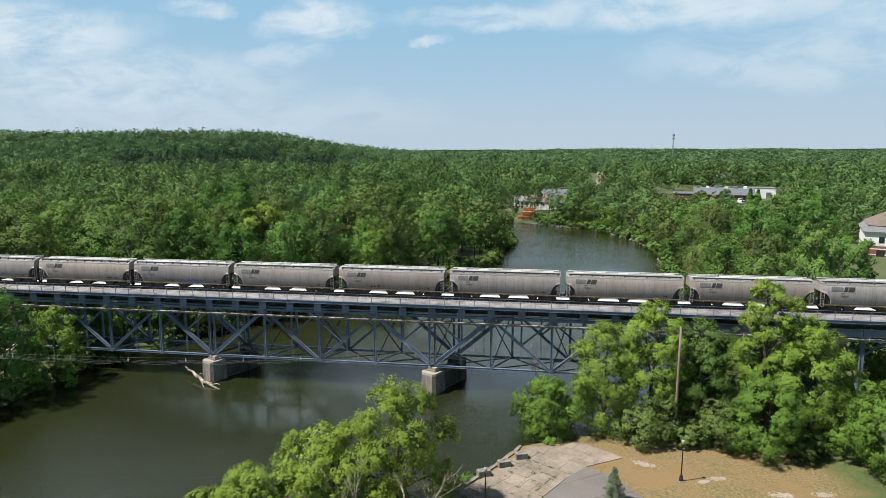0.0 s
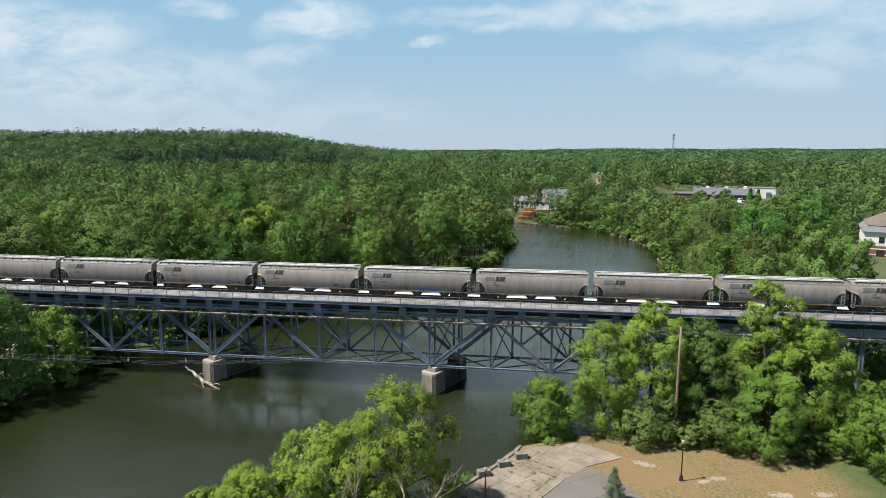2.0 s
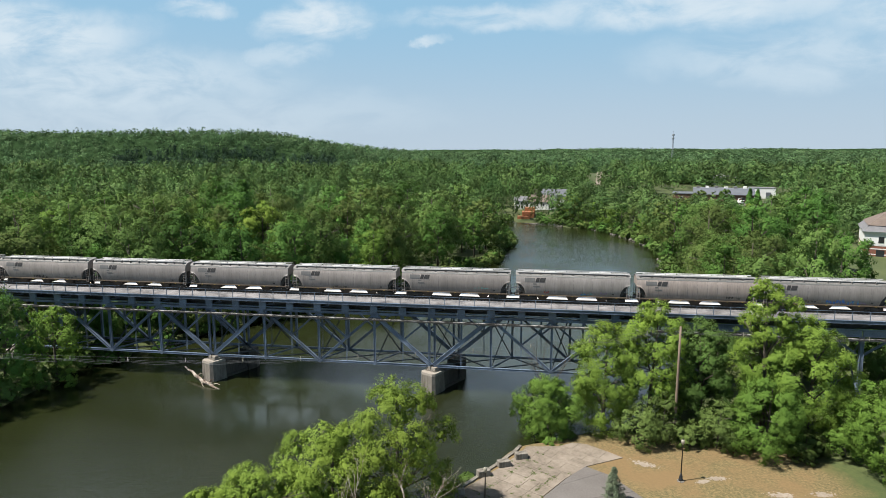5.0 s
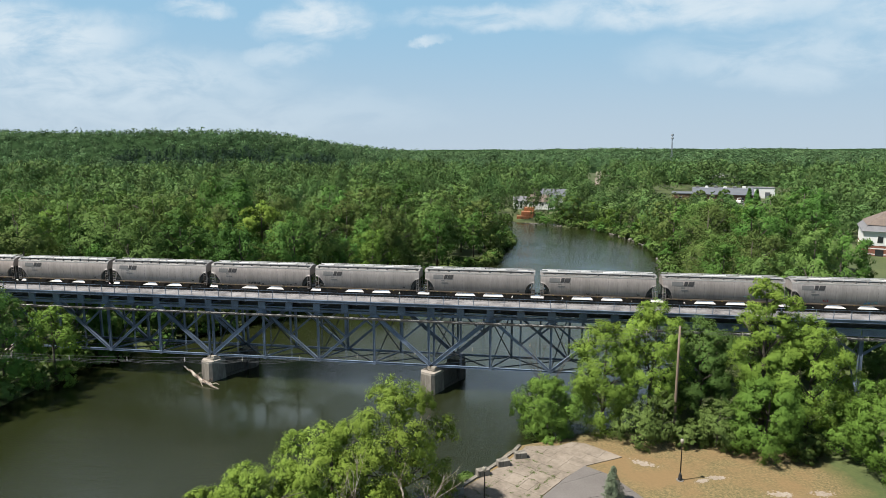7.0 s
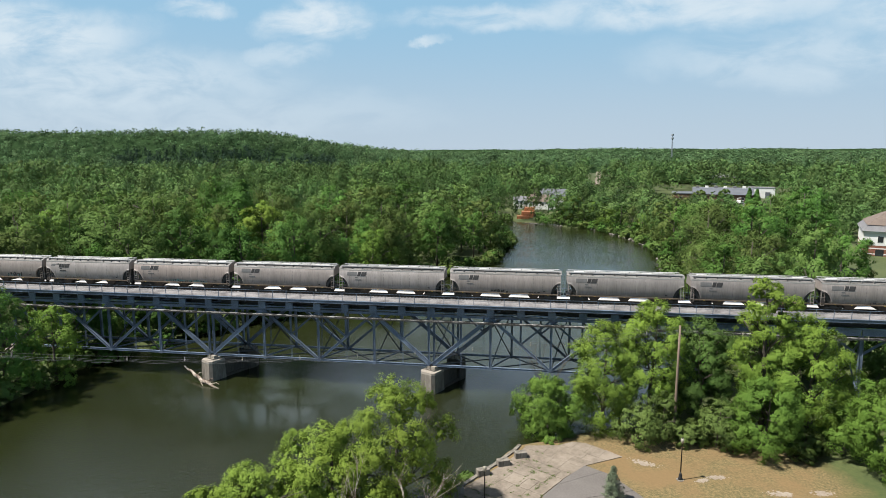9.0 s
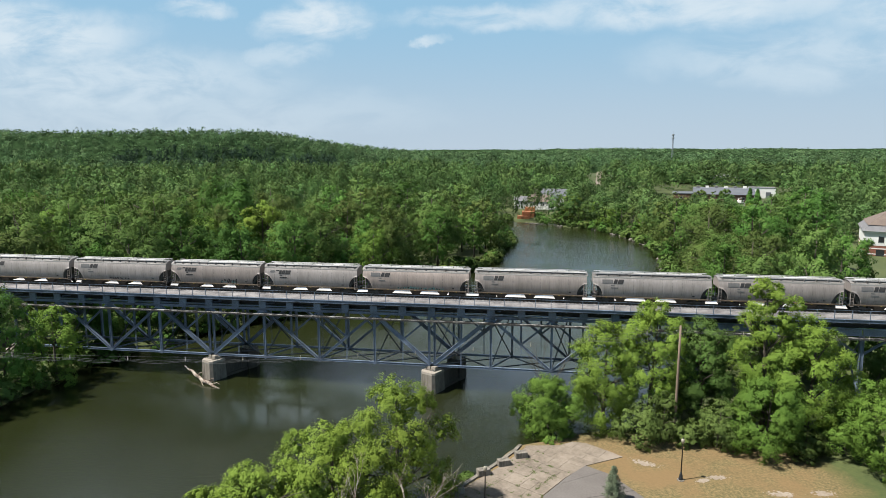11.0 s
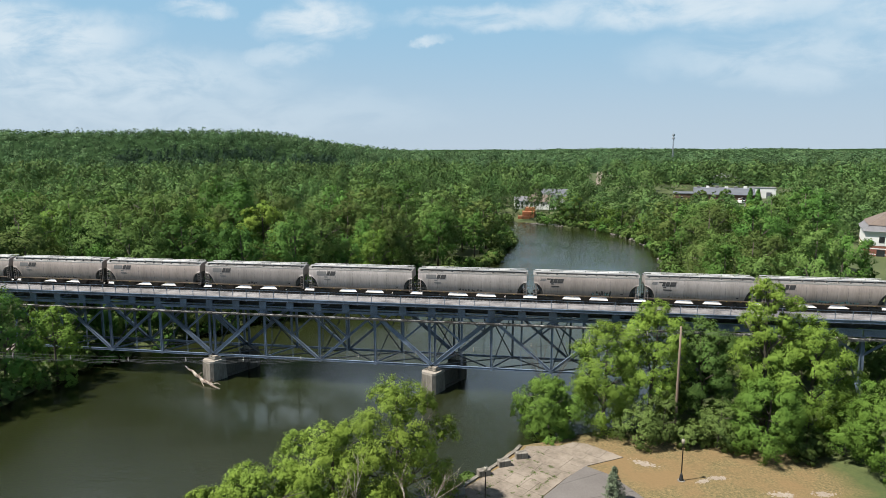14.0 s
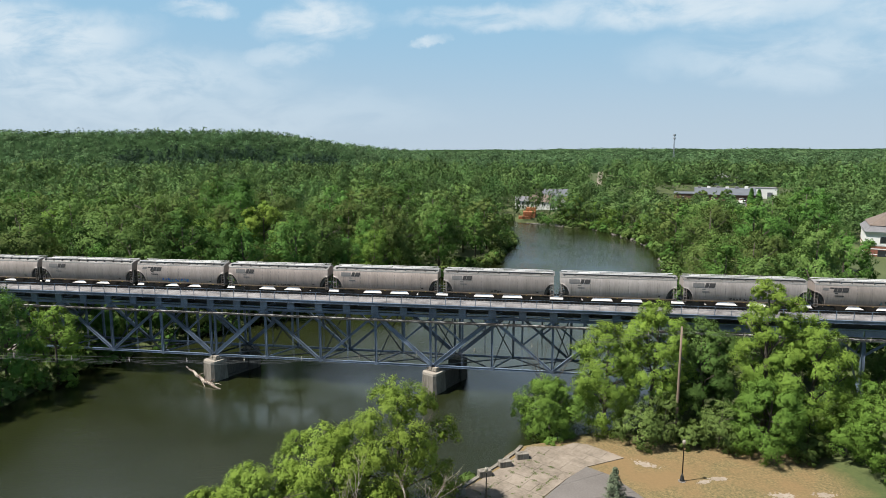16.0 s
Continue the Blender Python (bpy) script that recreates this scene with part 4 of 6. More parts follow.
def leafage(h, r, low, rng, lobes, clumps, per, size, fill=14, lobe=(0.3, 0.46), loose=1.0, dome=2.6, whole=0.35):
    """A broadleaf crown: boughs of rounded lobes, each covered with clumps of leaf sprays, and broad sprays that close it within."""
    t = (np.arange(lobes) + rng.uniform(0, 1, lobes)) / lobes
    rho = r * rng.uniform(*lobe, lobes) * np.where(t > 0.8, 0.85, 1)
    a = np.arange(lobes) * 2.39996 + rng.uniform(-0.5, 0.5, lobes)
    wide = r * np.sqrt(np.clip(1 - (np.abs(t - 0.36) / 0.68) ** dome, 0.03, 1))
    uneven = 1 + 0.16 * np.sin(2 * a + rng.uniform(0, 6)) + 0.12 * np.sin(5 * a + 6 * t + rng.uniform(0, 6))
    reach = np.maximum(wide * uneven - rho * 0.75, 0) * rng.uniform(0.7, 1.05, lobes)
    z = low * h + 0.55 * rho + (h * (1 - low) - 1.5 * rho) * t
    at = np.stack([reach * np.cos(a), reach * np.sin(a), z], 1)
    out = unit(at - np.array([0, 0, h * (low + 0.3 * (1 - low))]))
    d = unit(unit(rng.normal(size=(lobes, clumps, 3))) + out[:, None] * 0.5 + np.array([0, 0, 0.25]))
    cc = at[:, None] + d * (rho[:, None] * rng.uniform(0.72, 1.0 + 0.12 * loose, (lobes, clumps)))[..., None]
    cr = rho[:, None] * rng.uniform(0.2, 0.4, (lobes, clumps))
    e = unit(unit(rng.normal(size=(lobes, clumps, per, 3))) + d[:, :, None] * 0.4)
    p = cc[:, :, None] + e * (cr[..., None] * rng.uniform(0.3, 1.0 + 0.25 * loose, (lobes, clumps, per)))[..., None]
    round_ = lambda q: unit((q - np.array([0, 0, h * (low + 0.32 * (1 - low))])) / np.array([r, r, 0.62 * h * (1 - low)]))
    shade = unit((e * 0.5 + d[:, :, None] * 0.75) * (1 - whole) + round_(p) * 1.25 * whole + rng.normal(size=e.shape) * 0.14).reshape(-1, 3)
    inside = unit(rng.normal(size=(lobes, fill, 3)))
    core = (at[:, None] + inside * (rho[:, None] * rng.uniform(0.15, 0.6, (lobes, fill)))[..., None]).reshape(-1, 3)
    broad = np.repeat(rho, fill) * 0.26
    p, inside = p.reshape(-1, 3), unit(inside.reshape(-1, 3) * (1 - whole) + round_(core) * whole)
    tris = np.concatenate([cards(p, shade, size, rng), cards(core, inside, broad, rng, 0.2)])
    return tris, np.concatenate([shade, inside])


def stem(h, r, rng, thick=0.02, limbs=7, lean=0.04):
    bm = bmesh.new()
    bend = rng.uniform(-lean, lean, 2) * h
    rod(bm, [(0, 0, -0.4), (bend[0] * 0.3, bend[1] * 0.3, h * 0.3), (bend[0], bend[1], h * 0.62), (bend[0] * 1.2, bend[1] * 1.2, h * 0.9)],
        [h * thick, h * thick * 0.75, h * thick * 0.42, h * 0.004], 7)
    for k in range(limbs):
        a, z = k * 2.4 + rng.uniform(-0.4, 0.4), h * rng.uniform(0.22, 0.62)
        reach, rise = r * rng.uniform(0.55, 0.92), h * rng.uniform(0.12, 0.28)
        f = z / h
        s = Vector((bend[0] * f, bend[1] * f, z))
        mid = s + Vector((math.cos(a) * reach * 0.5, math.sin(a) * reach * 0.5, rise * 0.6))
        rod(bm, [s, mid, s + Vector((math.cos(a + 0.2) * reach, math.sin(a + 0.2) * reach, rise))], [h * thick * 0.4, h * thick * 0.25, h * 0.003], 5)
        for q in (-0.7, 0.7):
            tip = mid + Vector((math.cos(a + q) * reach * 0.45, math.sin(a + q) * reach * 0.45, rise * 0.5))
            rod(bm, [mid, tip], [h * thick * 0.16, h * 0.002], 4)
    return bm


def tree(label, h, r, material, seed, lobes=16, clumps=10, per=24, size=0.4, low=0.28, group="", name="tree", limbs=7, at=None, category="tree",
         lobe=(0.3, 0.46), loose=1.0, fill=36):
    rng = np.random.default_rng(seed)
    ob = thing(name, label, category, group, at)
    part("trunk", stem(h, r, rng, limbs=limbs), BARK, ob, smooth=True)
    tris, normals = leafage(h, r, low, rng, lobes, clumps, per, size, fill, lobe, loose)
    part("crown", tri_mesh("crown", tris, material, normals), material, ob)
    return ob


def put(proto, x, y, scale=1.0, wide=1.0, turn=0.0):
    ob = copy_thing(proto, pose(x, y, float(land(x, y)) - 0.15, 0, 0, turn))
    ob.scale = (scale * wide, scale * wide, scale)
    return ob


CLEAR = ((0, 279, 17), (-6, 256, 12), (2, 262, 10), (112, 320, 34), (140, 330, 26), (112, 284, 24), (103, 258, 15), (112, 118, 24), (95, 92, 19))


def wooded(x, y):
    ok = from_river(x, y) > 2.5
    ok &= ~((np.abs(y) < 11))
    ok &= ~((y < 11) & (x > -76))
    for cx, cy, cr in CLEAR:
        ok &= np.hypot(x - cx, y - cy) > cr
    # sight lines to the brick building and road are kept treeless for the camera
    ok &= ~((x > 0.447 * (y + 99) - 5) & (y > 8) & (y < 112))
    ok &= ~((np.abs(x - 0.0895 * (y + 99)) < 13) & (y > 365) & (y < 720))
    return ok


def sight_scale(x, y):
    """Tree scale, kept below the camera's sight line to the brick building."""
    side = x / (y + 99)
    if x < 12 or y < 135:
        return 1.0
    if 0.17 < side < 0.36 and y < 330:
        return float(np.clip((39 - 0.073 * math.hypot(x, y + 99) - land(x, y)) / 19, 0.3, 0.85))
    return 0.85


def scatter(rng, lo, hi, step, keep):
    """Jittered grid points, lo to hi metres from the camera, within its field of view."""
    k = np.arange(-hi, hi, step)
    x, y = np.meshgrid(k, np.arange(-110, hi, step))
    x, y = x.ravel() + rng.uniform(-0.5, 0.5, x.size) * step, y.ravel() + rng.uniform(-0.5, 0.5, x.size) * step
    d, a = np.hypot(x, y + 99), np.arctan2(x, y + 99)
    ok = (d > lo) & (d < hi) & (a > radians(-46.5)) & (a < radians(29.5))
    x, y = x[ok], y[ok]
    ok = keep(x, y)
    return x[ok], y[ok]


rng = np.random.default_rng(4)
SHAPES = ((19, 7.2, MAPLE, 0.12), (17, 6.8, OLIVE, 0.1), (21, 6.8, DEEP, 0.15), (16, 7.0, FRESH, 0.08), (19, 6.0, MAPLE, 0.12), (20, 7.8, OLIVE, 0.14))
KINDS = [tree("tall broadleaf tree in full green leaf in the riverside wood", h, r, m, 20 + i, 17, 13, 38, 0.28, lo, "riverside woodland trees", limbs=4, loose=1.3)
         for i, (h, r, m, lo) in enumerate(SHAPES)]
KINDS += [tree("tall broadleaf tree deep in the riverside wood", h, r, m, 30 + i, 14, 10, 15, 0.5, lo, "riverside woodland trees", limbs=3, loose=1.3)
          for i, (h, r, m, lo) in enumerate(SHAPES)]
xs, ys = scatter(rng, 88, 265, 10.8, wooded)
order = np.argsort(np.hypot(xs, ys + 99))
order, rest = order[:262], order[262:]
back_x, back_y = xs[rest], ys[rest]
first = set()
for n, i in enumerate(order):
    k = int(rng.choice(len(SHAPES), p=(0.27, 0.2, 0.22, 0.03, 0.18, 0.10))) + (0 if n < 80 else len(SHAPES))
    scale, wide, turn = rng.uniform(0.68, 1.24) * sight_scale(xs[i], ys[i]), rng.uniform(0.9, 1.15), rng.uniform(0, 360)
    if k in first:
        put(KINDS[k], xs[i], ys[i], scale, wide, turn)
    else:
        first.add(k)
        KINDS[k].matrix_basis = pose(xs[i], ys[i], float(land(xs[i], ys[i])), 0, 0, turn)

# bushes along the water's edge
SHRUBS = [tree("dense leafy bush overhanging the water's edge", h, r, m, 80 + i, 8, 9, 12, 0.45, 0.02, "bushes along the river banks", "shrub", 4, None, "shrub")
          for i, (h, r, m) in enumerate(((4.2, 3.0, MAPLE), (3.4, 2.8, OLIVE), (5.0, 3.2, DEEP), (3.8, 3.2, MAPLE)))]
first = set()
for bank, a0, a1 in ((RIGHT_BANK, 8, 16), (LEFT_BANK, 1, 9)):
    for p, q in zip(bank[a0:a1], bank[a0 + 1:a1 + 1]):
        p, q = np.array(p, float), np.array(q, float)
        n = max(1, int(np.linalg.norm(q - p) / (2.6 if p[1] > 140 else 4.6)))
        out = np.array([q[1] - p[1], p[0] - q[0]]) / np.linalg.norm(q - p)
        for k in range(n):
            x, y = p + (q - p) * (k + rng.uniform(0.1, 0.9)) / n + out * rng.uniform(-0.3, 2.2 if p[1] < 140 else 5.0)
            if x < -140 or (x > 0 and y < -5) or math.hypot(x + 6, y - 243) < 9:
                continue
            k = int(rng.integers(len(SHRUBS)))
            if k in first:
                put(SHRUBS[k], x, y, rng.uniform(0.7, 1.3), rng.uniform(0.9, 1.3), rng.uniform(0, 360))
            else:
                first.add(k)
                SHRUBS[k].matrix_basis = pose(x, y, float(land(x, y)))

# trees leaning over the water on the far right bank
for p, q, n in (((44, 140), (40, 185), 5), ((40, 185), (26, 216), 6), ((26, 216), (6, 231), 5)):
    p, q = np.array(p, float), np.array(q, float)
    out = np.array([q[1] - p[1], p[0] - q[0]]) / np.linalg.norm(q - p)
    for k in range(n):
        x, y = p + (q - p) * (k + rng.uniform(0.2, 0.8)) / n + out * rng.uniform(3.0, 9.0)
        put(KINDS[len(SHAPES) + int(rng.integers(len(SHAPES)))], x, y, rng.uniform(0.55, 0.8), rng.uniform(0.95, 1.2), rng.uniform(0, 360))

# far woods: whole crowns, simpler with distance
def wood(name, label, points, heights, radii, material, lobes, clumps, per, size, fill, low=0.42, lobe=(0.38, 0.56)):
    """One joined wood out of a dozen crown shapes, each turned and sized anew."""
    shapes = [leafage(18.0, 6.8, low, rng, lobes, clumps, per, size, fill, lobe, 1.0, 3.2, 0.72) for _ in range(12)]
    tris, normals, tones = [], [], []
    for (x, y), h, r in zip(points, heights, radii):
        tri, nor = shapes[int(rng.integers(12))]
        c, q = math.cos(turn := rng.uniform(0, math.tau)), math.sin(turn)
        spin = np.array([[c, q, 0], [-q, c, 0], [0, 0, 1]])
        tris.append((tri @ spin) * np.array([r / 6.8, r / 6.8, h / 18]) + np.array([x, y, float(land(x, y))]))
        tones.append(np.full(len(tri), rng.random()))
        normals.append(unit((nor @ spin) / np.array([r / 6.8, r / 6.8, h / 18])))
    tagged(new(name, tri_mesh(name, np.concatenate(tris), material, np.concatenate(normals), np.concatenate(tones))), label, "woodland", kind="stuff")


def stand(lo, hi, step, tall, wide):
    """Places, heights and radii of the crowns of a wood between two distances."""
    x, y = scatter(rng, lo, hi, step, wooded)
    # ground kept free for the dark crowns below the hill
    edge_ground = (np.abs(y - 645) < 42) & (x / (y + 99) > -0.72) & (x / (y + 99) < -0.33)
    x, y = x[~edge_ground], y[~edge_ground]
    big = np.array([noise.noise((p * 0.012, q * 0.012, 3.0)) + 0.5 * noise.noise((p * 0.05, q * 0.05, 8.0)) for p, q in zip(x, y)])
    h = (rng.uniform(*tall, len(x)) + 6 * big) * np.array([sight_scale(p, q) for p, q in zip(x, y)])
    return list(zip(x, y)), h, rng.uniform(*wide, len(x))


places, tall, wide = stand(265, 430, 10.4, (10, 23), (4.2, 7.0))
places += list(zip(back_x, back_y))
tall, wide = np.append(tall, rng.uniform(12, 21, len(back_x))), np.append(wide, rng.uniform(4.2, 7.0, len(back_x)))
wood("far_woodland", "dense green broadleaf woods across the valley", places, tall, wide, WOODS, 13, 9, 5, 0.82, 8, 0.16)
wood("hillside_foliage", "leafy tops of the woods in the valley", *stand(420, 700, 13.0, (10, 25), (5.0, 8.4)), WOODS, 9, 6, 5, 1.02, 6, 0.3)
wood("hilltop_foliage", "dark green leafy tops of the woods on the hills", *stand(700, 1150, 13.2, (10, 23), (5.6, 9.0)), HILL, 7, 4, 4, 1.3, 4)
wood("hillside_woodland", "hazy rounded crowns of far woods up to the horizon", *stand(1150, 2300, 29.0, (12, 21), (10.0, 15.0)), HILL, 5, 4, 3, 1.6, 4)
# dark crowns added for the shaded wood edge at the hill's foot
k = rng.uniform(0, 1, 230)
d = 744 + rng.uniform(-42, 42, 230)
way = np.radians(-36 + 17.7 * k)
wood("pine_stand", "dark crowns in place of the shaded wood edge below the hill", list(zip(d * np.tan(way), d - 99)), rng.uniform(15, 23, 230), rng.uniform(3.8, 6.0, 230), SHADE_CROWNS, 8, 6, 5, 1.1, 8, 0.15)


def domes(x, y, step, seed):
    """Height of rounded crowns over a jittered grid, in parts of one."""
    best = np.full(x.shape, 9.0)
    pick = np.zeros(x.shape)
    ix, iy = np.floor(x / step), np.floor(y / step)
    for dx in (-1, 0, 1):
        for dy in (-1, 0, 1):
            cx, cy = ix + dx, iy + dy
            h1 = np.modf(np.abs(np.sin(cx * 127.1 + cy * 311.7 + seed) * 43758.5453))[0]
            h2 = np.modf(np.abs(np.sin(cx * 269.5 + cy * 183.3 + seed) * 43758.5453))[0]
            d = np.hypot(x - (cx + 0.2 + 0.6 * h1) * step, y - (cy + 0.2 + 0.6 * h2) * step) / step
            closer = d < best
            pick = np.where(closer, h1 * 0.7 + h2 * 0.3, pick)
            best = np.minimum(best, d)
    return np.sqrt(np.clip(1 - (best / 0.78) ** 2, 0, 1)), pick


a = np.linspace(radians(-52), radians(35), 400)
r = 560 * np.exp(np.linspace(0, math.log(6.8), 140))
aa, rr = np.meshgrid(a, r)
cx, cy = rr * np.sin(aa), rr * np.cos(aa) - 99
d1, p1 = domes(cx, cy, 14.0, 1.0)
rise = smooth(1900, 2700, rr)
cut = smooth(14, 22, np.abs(cx - 0.0895 * (cy + 99)) + 30 * smooth(710, 740, cy))
top = land(cx, cy) + (3 + 2.5 * smooth(880, 1000, rr) + rise * 2 + (3 + rise * 3) * d1 * (0.7 + 0.6 * p1) + 2 * p1) * cut
# the shade between far crowns is put into this sheet's dark colour
WOOD_MAT = surface("gap_shade_canopy", (0.011, 0.023, 0.010), (0.025, 0.047, 0.019), 0.9, 0, 0.35, 0.02, 0.0, world=True, spread=(0.36, 0.64), spec=0.0)
tagged(new("distant_woodland", grid_mesh("distant_woodland", cx, cy, top, WOOD_MAT)), "rolling wooded sheet, darkened as the shade between the far crowns", "woodland", kind="stuff")

# stones along the water's edge
STONE = surface("grey_bank_stone", (0.088, 0.080, 0.069), (0.198, 0.184, 0.165), 0.9, 0, 2.0, 0.4, 0.2, world=True)
bm = bmesh.new()
for p, q in zip(RIGHT_BANK[10:15], RIGHT_BANK[11:16]):
    p, q = Vector(p), Vector(q)
    side = Vector((q.y - p.y, p.x - q.x)).normalized()
    for k in range(int((q - p).length / 0.7)):
        at = p + (q - p) * rng.uniform(0, 1)
        if noise.noise((at.x * 0.09, at.y * 0.09, 5.0)) < 0.02:
            continue
        at = at + side * rng.uniform(-1.9, 0.6)
        size = 0.2 + 0.7 * rng.uniform(0, 1) ** 2
        bmesh.ops.create_icosphere(bm, subdivisions=1, radius=size, matrix=Matrix.Translation((at.x, at.y, 0.5 + rng.uniform(-0.1, 0.3))) @ Matrix.Rotation(rng.uniform(0, 6), 4, "Z") @ Matrix.Diagonal((1.3, 0.9, rng.uniform(0.5, 0.8), 1)))
tagged(new("bank_stones", finish("bank_stones", bm, STONE)), "grey broken stones along the far river bank", "stones", kind="stuff")

# trees by the park and on the opposite bank
for label, x, y, h, r, m, seed, low, size in (
    ("bushy bright green tree leaning over the river wall", 1.8, -17.0, 10.0, 4.6, FRESH, 51, 0.04, 0.15),
    ("tall airy light green tree on the river bank", 9.5, -13.0, 16.5, 5.2, WILLOW, 52, 0.12, 0.15),
    ("light green tree in the thicket", 15.6, -13.0, 17.6, 4.8, WILLOW, 66, 0.12, 0.15),
    ("dark green tree in the thicket", 22.8, -12.0, 15.0, 4.6, MAPLE, 53, 0.08, 0.15),
    ("tall slender bright green tree above the thicket", 29.6, -15.5, 21.6, 3.9, WILLOW, 54, 0.2, 0.15),
    ("broad bright green tree at the edge of the lawn", 35.0, -15.5, 16.8, 5.6, WILLOW, 55, 0.06, 0.15),
    ("dense mid-green tree at the foot of the thicket", 28.5, -20.0, 9.8, 4.6, FRESH, 56, 0.04, 0.15),
    ("green feathery tree beside the lawn", 40.8, -24.0, 11.5, 4.8, FRESH, 57, 0.06, 0.15),
    ("fresh green tree on the near river bank", -13.9, -39.0, 17.2, 5.4, WILLOW, 58, 0.1, 0.15),
    ("fresh green tree leaning over the water", -20.4, -41.5, 13.3, 5.4, WILLOW, 59, 0.08, 0.15),
    ("fresh green bushy tree at the water", -26.0, -45.0, 10.3, 5.4, WILLOW, 60, 0.05, 0.15),
    ("fresh green low tree at the water", -30.5, -47.5, 8.6, 4.3, WILLOW, 68, 0.05, 0.15),
    ("round bright yellow-green willow on the river bank", 17.5, 237.0, 15.5, 8.0, WILLOW, 69, 0.02, 0.8),
    ("big round light green tree in the riverside wood", -76.0, 66.0, 21.0, 8.5, WILLOW, 70, 0.1, 0.4),
    ("green tree behind the bridge's steel bents", 57.0, 13.0, 10.0, 5.0, DEEP, 91, 0.02, 0.24),
    ("dark green tree behind the bridge's steel bents", 49.0, 14.0, 11.0, 5.0, DEEP, 92, 0.02, 0.24),
    ("low green tree behind the bridge's steel bents", 65.0, 17.0, 9.0, 5.0, OLIVE, 93, 0.02, 0.24),
    ("round green tree before the brick building", 107.0, 292.0, 10.5, 4.2, MAPLE, 94, 0.05, 0.9),
    ("light green tree in the yard", 92.0, 286.0, 10.0, 4.5, OLIVE, 95, 0.05, 0.9),
    ("tall green tree before the riverside houses", -3.0, 266.0, 17.0, 4.5, MAPLE, 98, 0.3, 0.6),
    ("tall dark green tree on the far river bank", 74.0, 90.0, 25.5, 6.6, DEEP, 88, 0.1, 0.3),
    ("tall broad tree on the far river bank", 64.0, 76.0, 21.0, 7.0, DEEP, 89, 0.08, 0.3),
    ("broad olive-green tree on the far river bank", 52.0, 58.0, 18.0, 7.2, OLIVE, 90, 0.06, 0.3),
    ("broad green tree at the edge of the field", 66.5, 50.0, 17.5, 6.5, DEEP, 87, 0.05, 0.3),
    ("small green tree in the yard", 100.0, 268.0, 5.0, 3.0, MAPLE, 96, 0.05, 0.9),
    ("small light green tree in the yard", 112.0, 262.0, 5.0, 3.0, WILLOW, 97, 0.05, 0.9),
    ("bright green tree beside the bridge on the opposite bank", -80.0, -8.0, 13.0, 5.2, FRESH, 61, 0.02, 0.19),
    ("bright green tree on the opposite bank", -82.0, -16.0, 16.0, 6.0, DEEP, 62, 0.02, 0.19),
    ("broad green tree on the opposite bank", -93.0, -15.0, 16.0, 6.5, OLIVE, 63, 0.05, 0.2),
    ("light green tree under the bridge's end", -84.0, 4.5, 10.0, 5.0, DEEP, 64, 0.05, 0.24),
    ("bright green tree at the water on the opposite bank", -82.5, -27.0, 10.0, 5.0, DEEP, 65, 0.02, 0.19),
    ("dark leafy tree on the bank behind the bridge", -76.0, 15.0, 9.0, 5.0, DEEP, 84, 0.02, 0.24),
    ("olive leafy tree on the bank behind the bridge", -71.5, 23.0, 10.0, 5.2, OLIVE, 85, 0.02, 0.24),
    ("green leafy tree at the water behind the bridge", -66.0, 31.0, 11.0, 5.6, MAPLE, 86, 0.02, 0.24),
    ("low green tree beneath the bridge's end", -84.0, 12.0, 8.0, 4.6, MAPLE, 83, 0.02, 0.24),
    ("green tree beside the bridge's steel bent", 52.0, -9.5, 11.0, 5.0, MAPLE, 67, 0.05, 0.24),
):
    near, distant = size < 0.16, size > 0.4
    tree(label, h, r, m, seed, 26 if near else 12 if distant else 20, 22 if near else 8 if distant else 15, 66 if near else 20 if distant else 44,
         0.155 if near else size, low, "trees by the river", at=pose(x, y, float(land(x, y)) - 0.1), lobe=(0.24, 0.4), loose=1.4 if near else 1.0, fill=56)
for label, x, y, h, r, m, seed in (
    ("deep green shrub at the edge of the lawn", 13.5, -19.0, 5.0, 3.4, OLIVE, 71),
    ("olive leafy shrub by the wooden pole", 16.5, -18.0, 6.5, 3.0, OLIVE, 72),
    ("low green shrub at the foot of the pole", 19.8, -18.8, 3.0, 2.4, OLIVE, 73),
    ("green leafy shrub beside the lawn", 23.0, -19.5, 6.0, 3.2, OLIVE, 74),
    ("low mid-green shrub beside the lawn", 33.0, -20.8, 3.6, 2.6, OLIVE, 75),
    ("low green weeds on the river wall", -7.6, -29.8, 0.9, 1.1, MAPLE, 76),
    ("low green weeds at the water", -9.4, -33.0, 1.0, 1.5, MAPLE, 77),
    ("green bush under the bridge's approach span", 42.0, -6.0, 4.0, 3.2, MAPLE, 101),
    ("olive bush under the bridge's approach span", 49.0, -4.0, 3.2, 3.0, OLIVE, 102),
    ("green bush beside a steel bent", 54.0, 5.0, 4.5, 3.4, MAPLE, 103),
    ("dark bush beside a steel bent", 44.0, 7.0, 5.0, 3.6, DEEP, 104),
    ("green bush on the bank under the bridge", 36.0, 3.0, 5.0, 3.6, MAPLE, 105),
    ("olive bush on the slope by the bridge", 61.0, -6.0, 3.5, 3.2, OLIVE, 106),
    ("green shrub in the thicket", 38.0, -19.5, 6.0, 3.4, FRESH, 78),
):
    tree(label, h, r, m, seed, 12, 14, 40, 0.18, 0.02, "shrubs by the park", "shrub", 4, pose(x, y, float(land(x, y)) - 0.1), "shrub", loose=1.3)


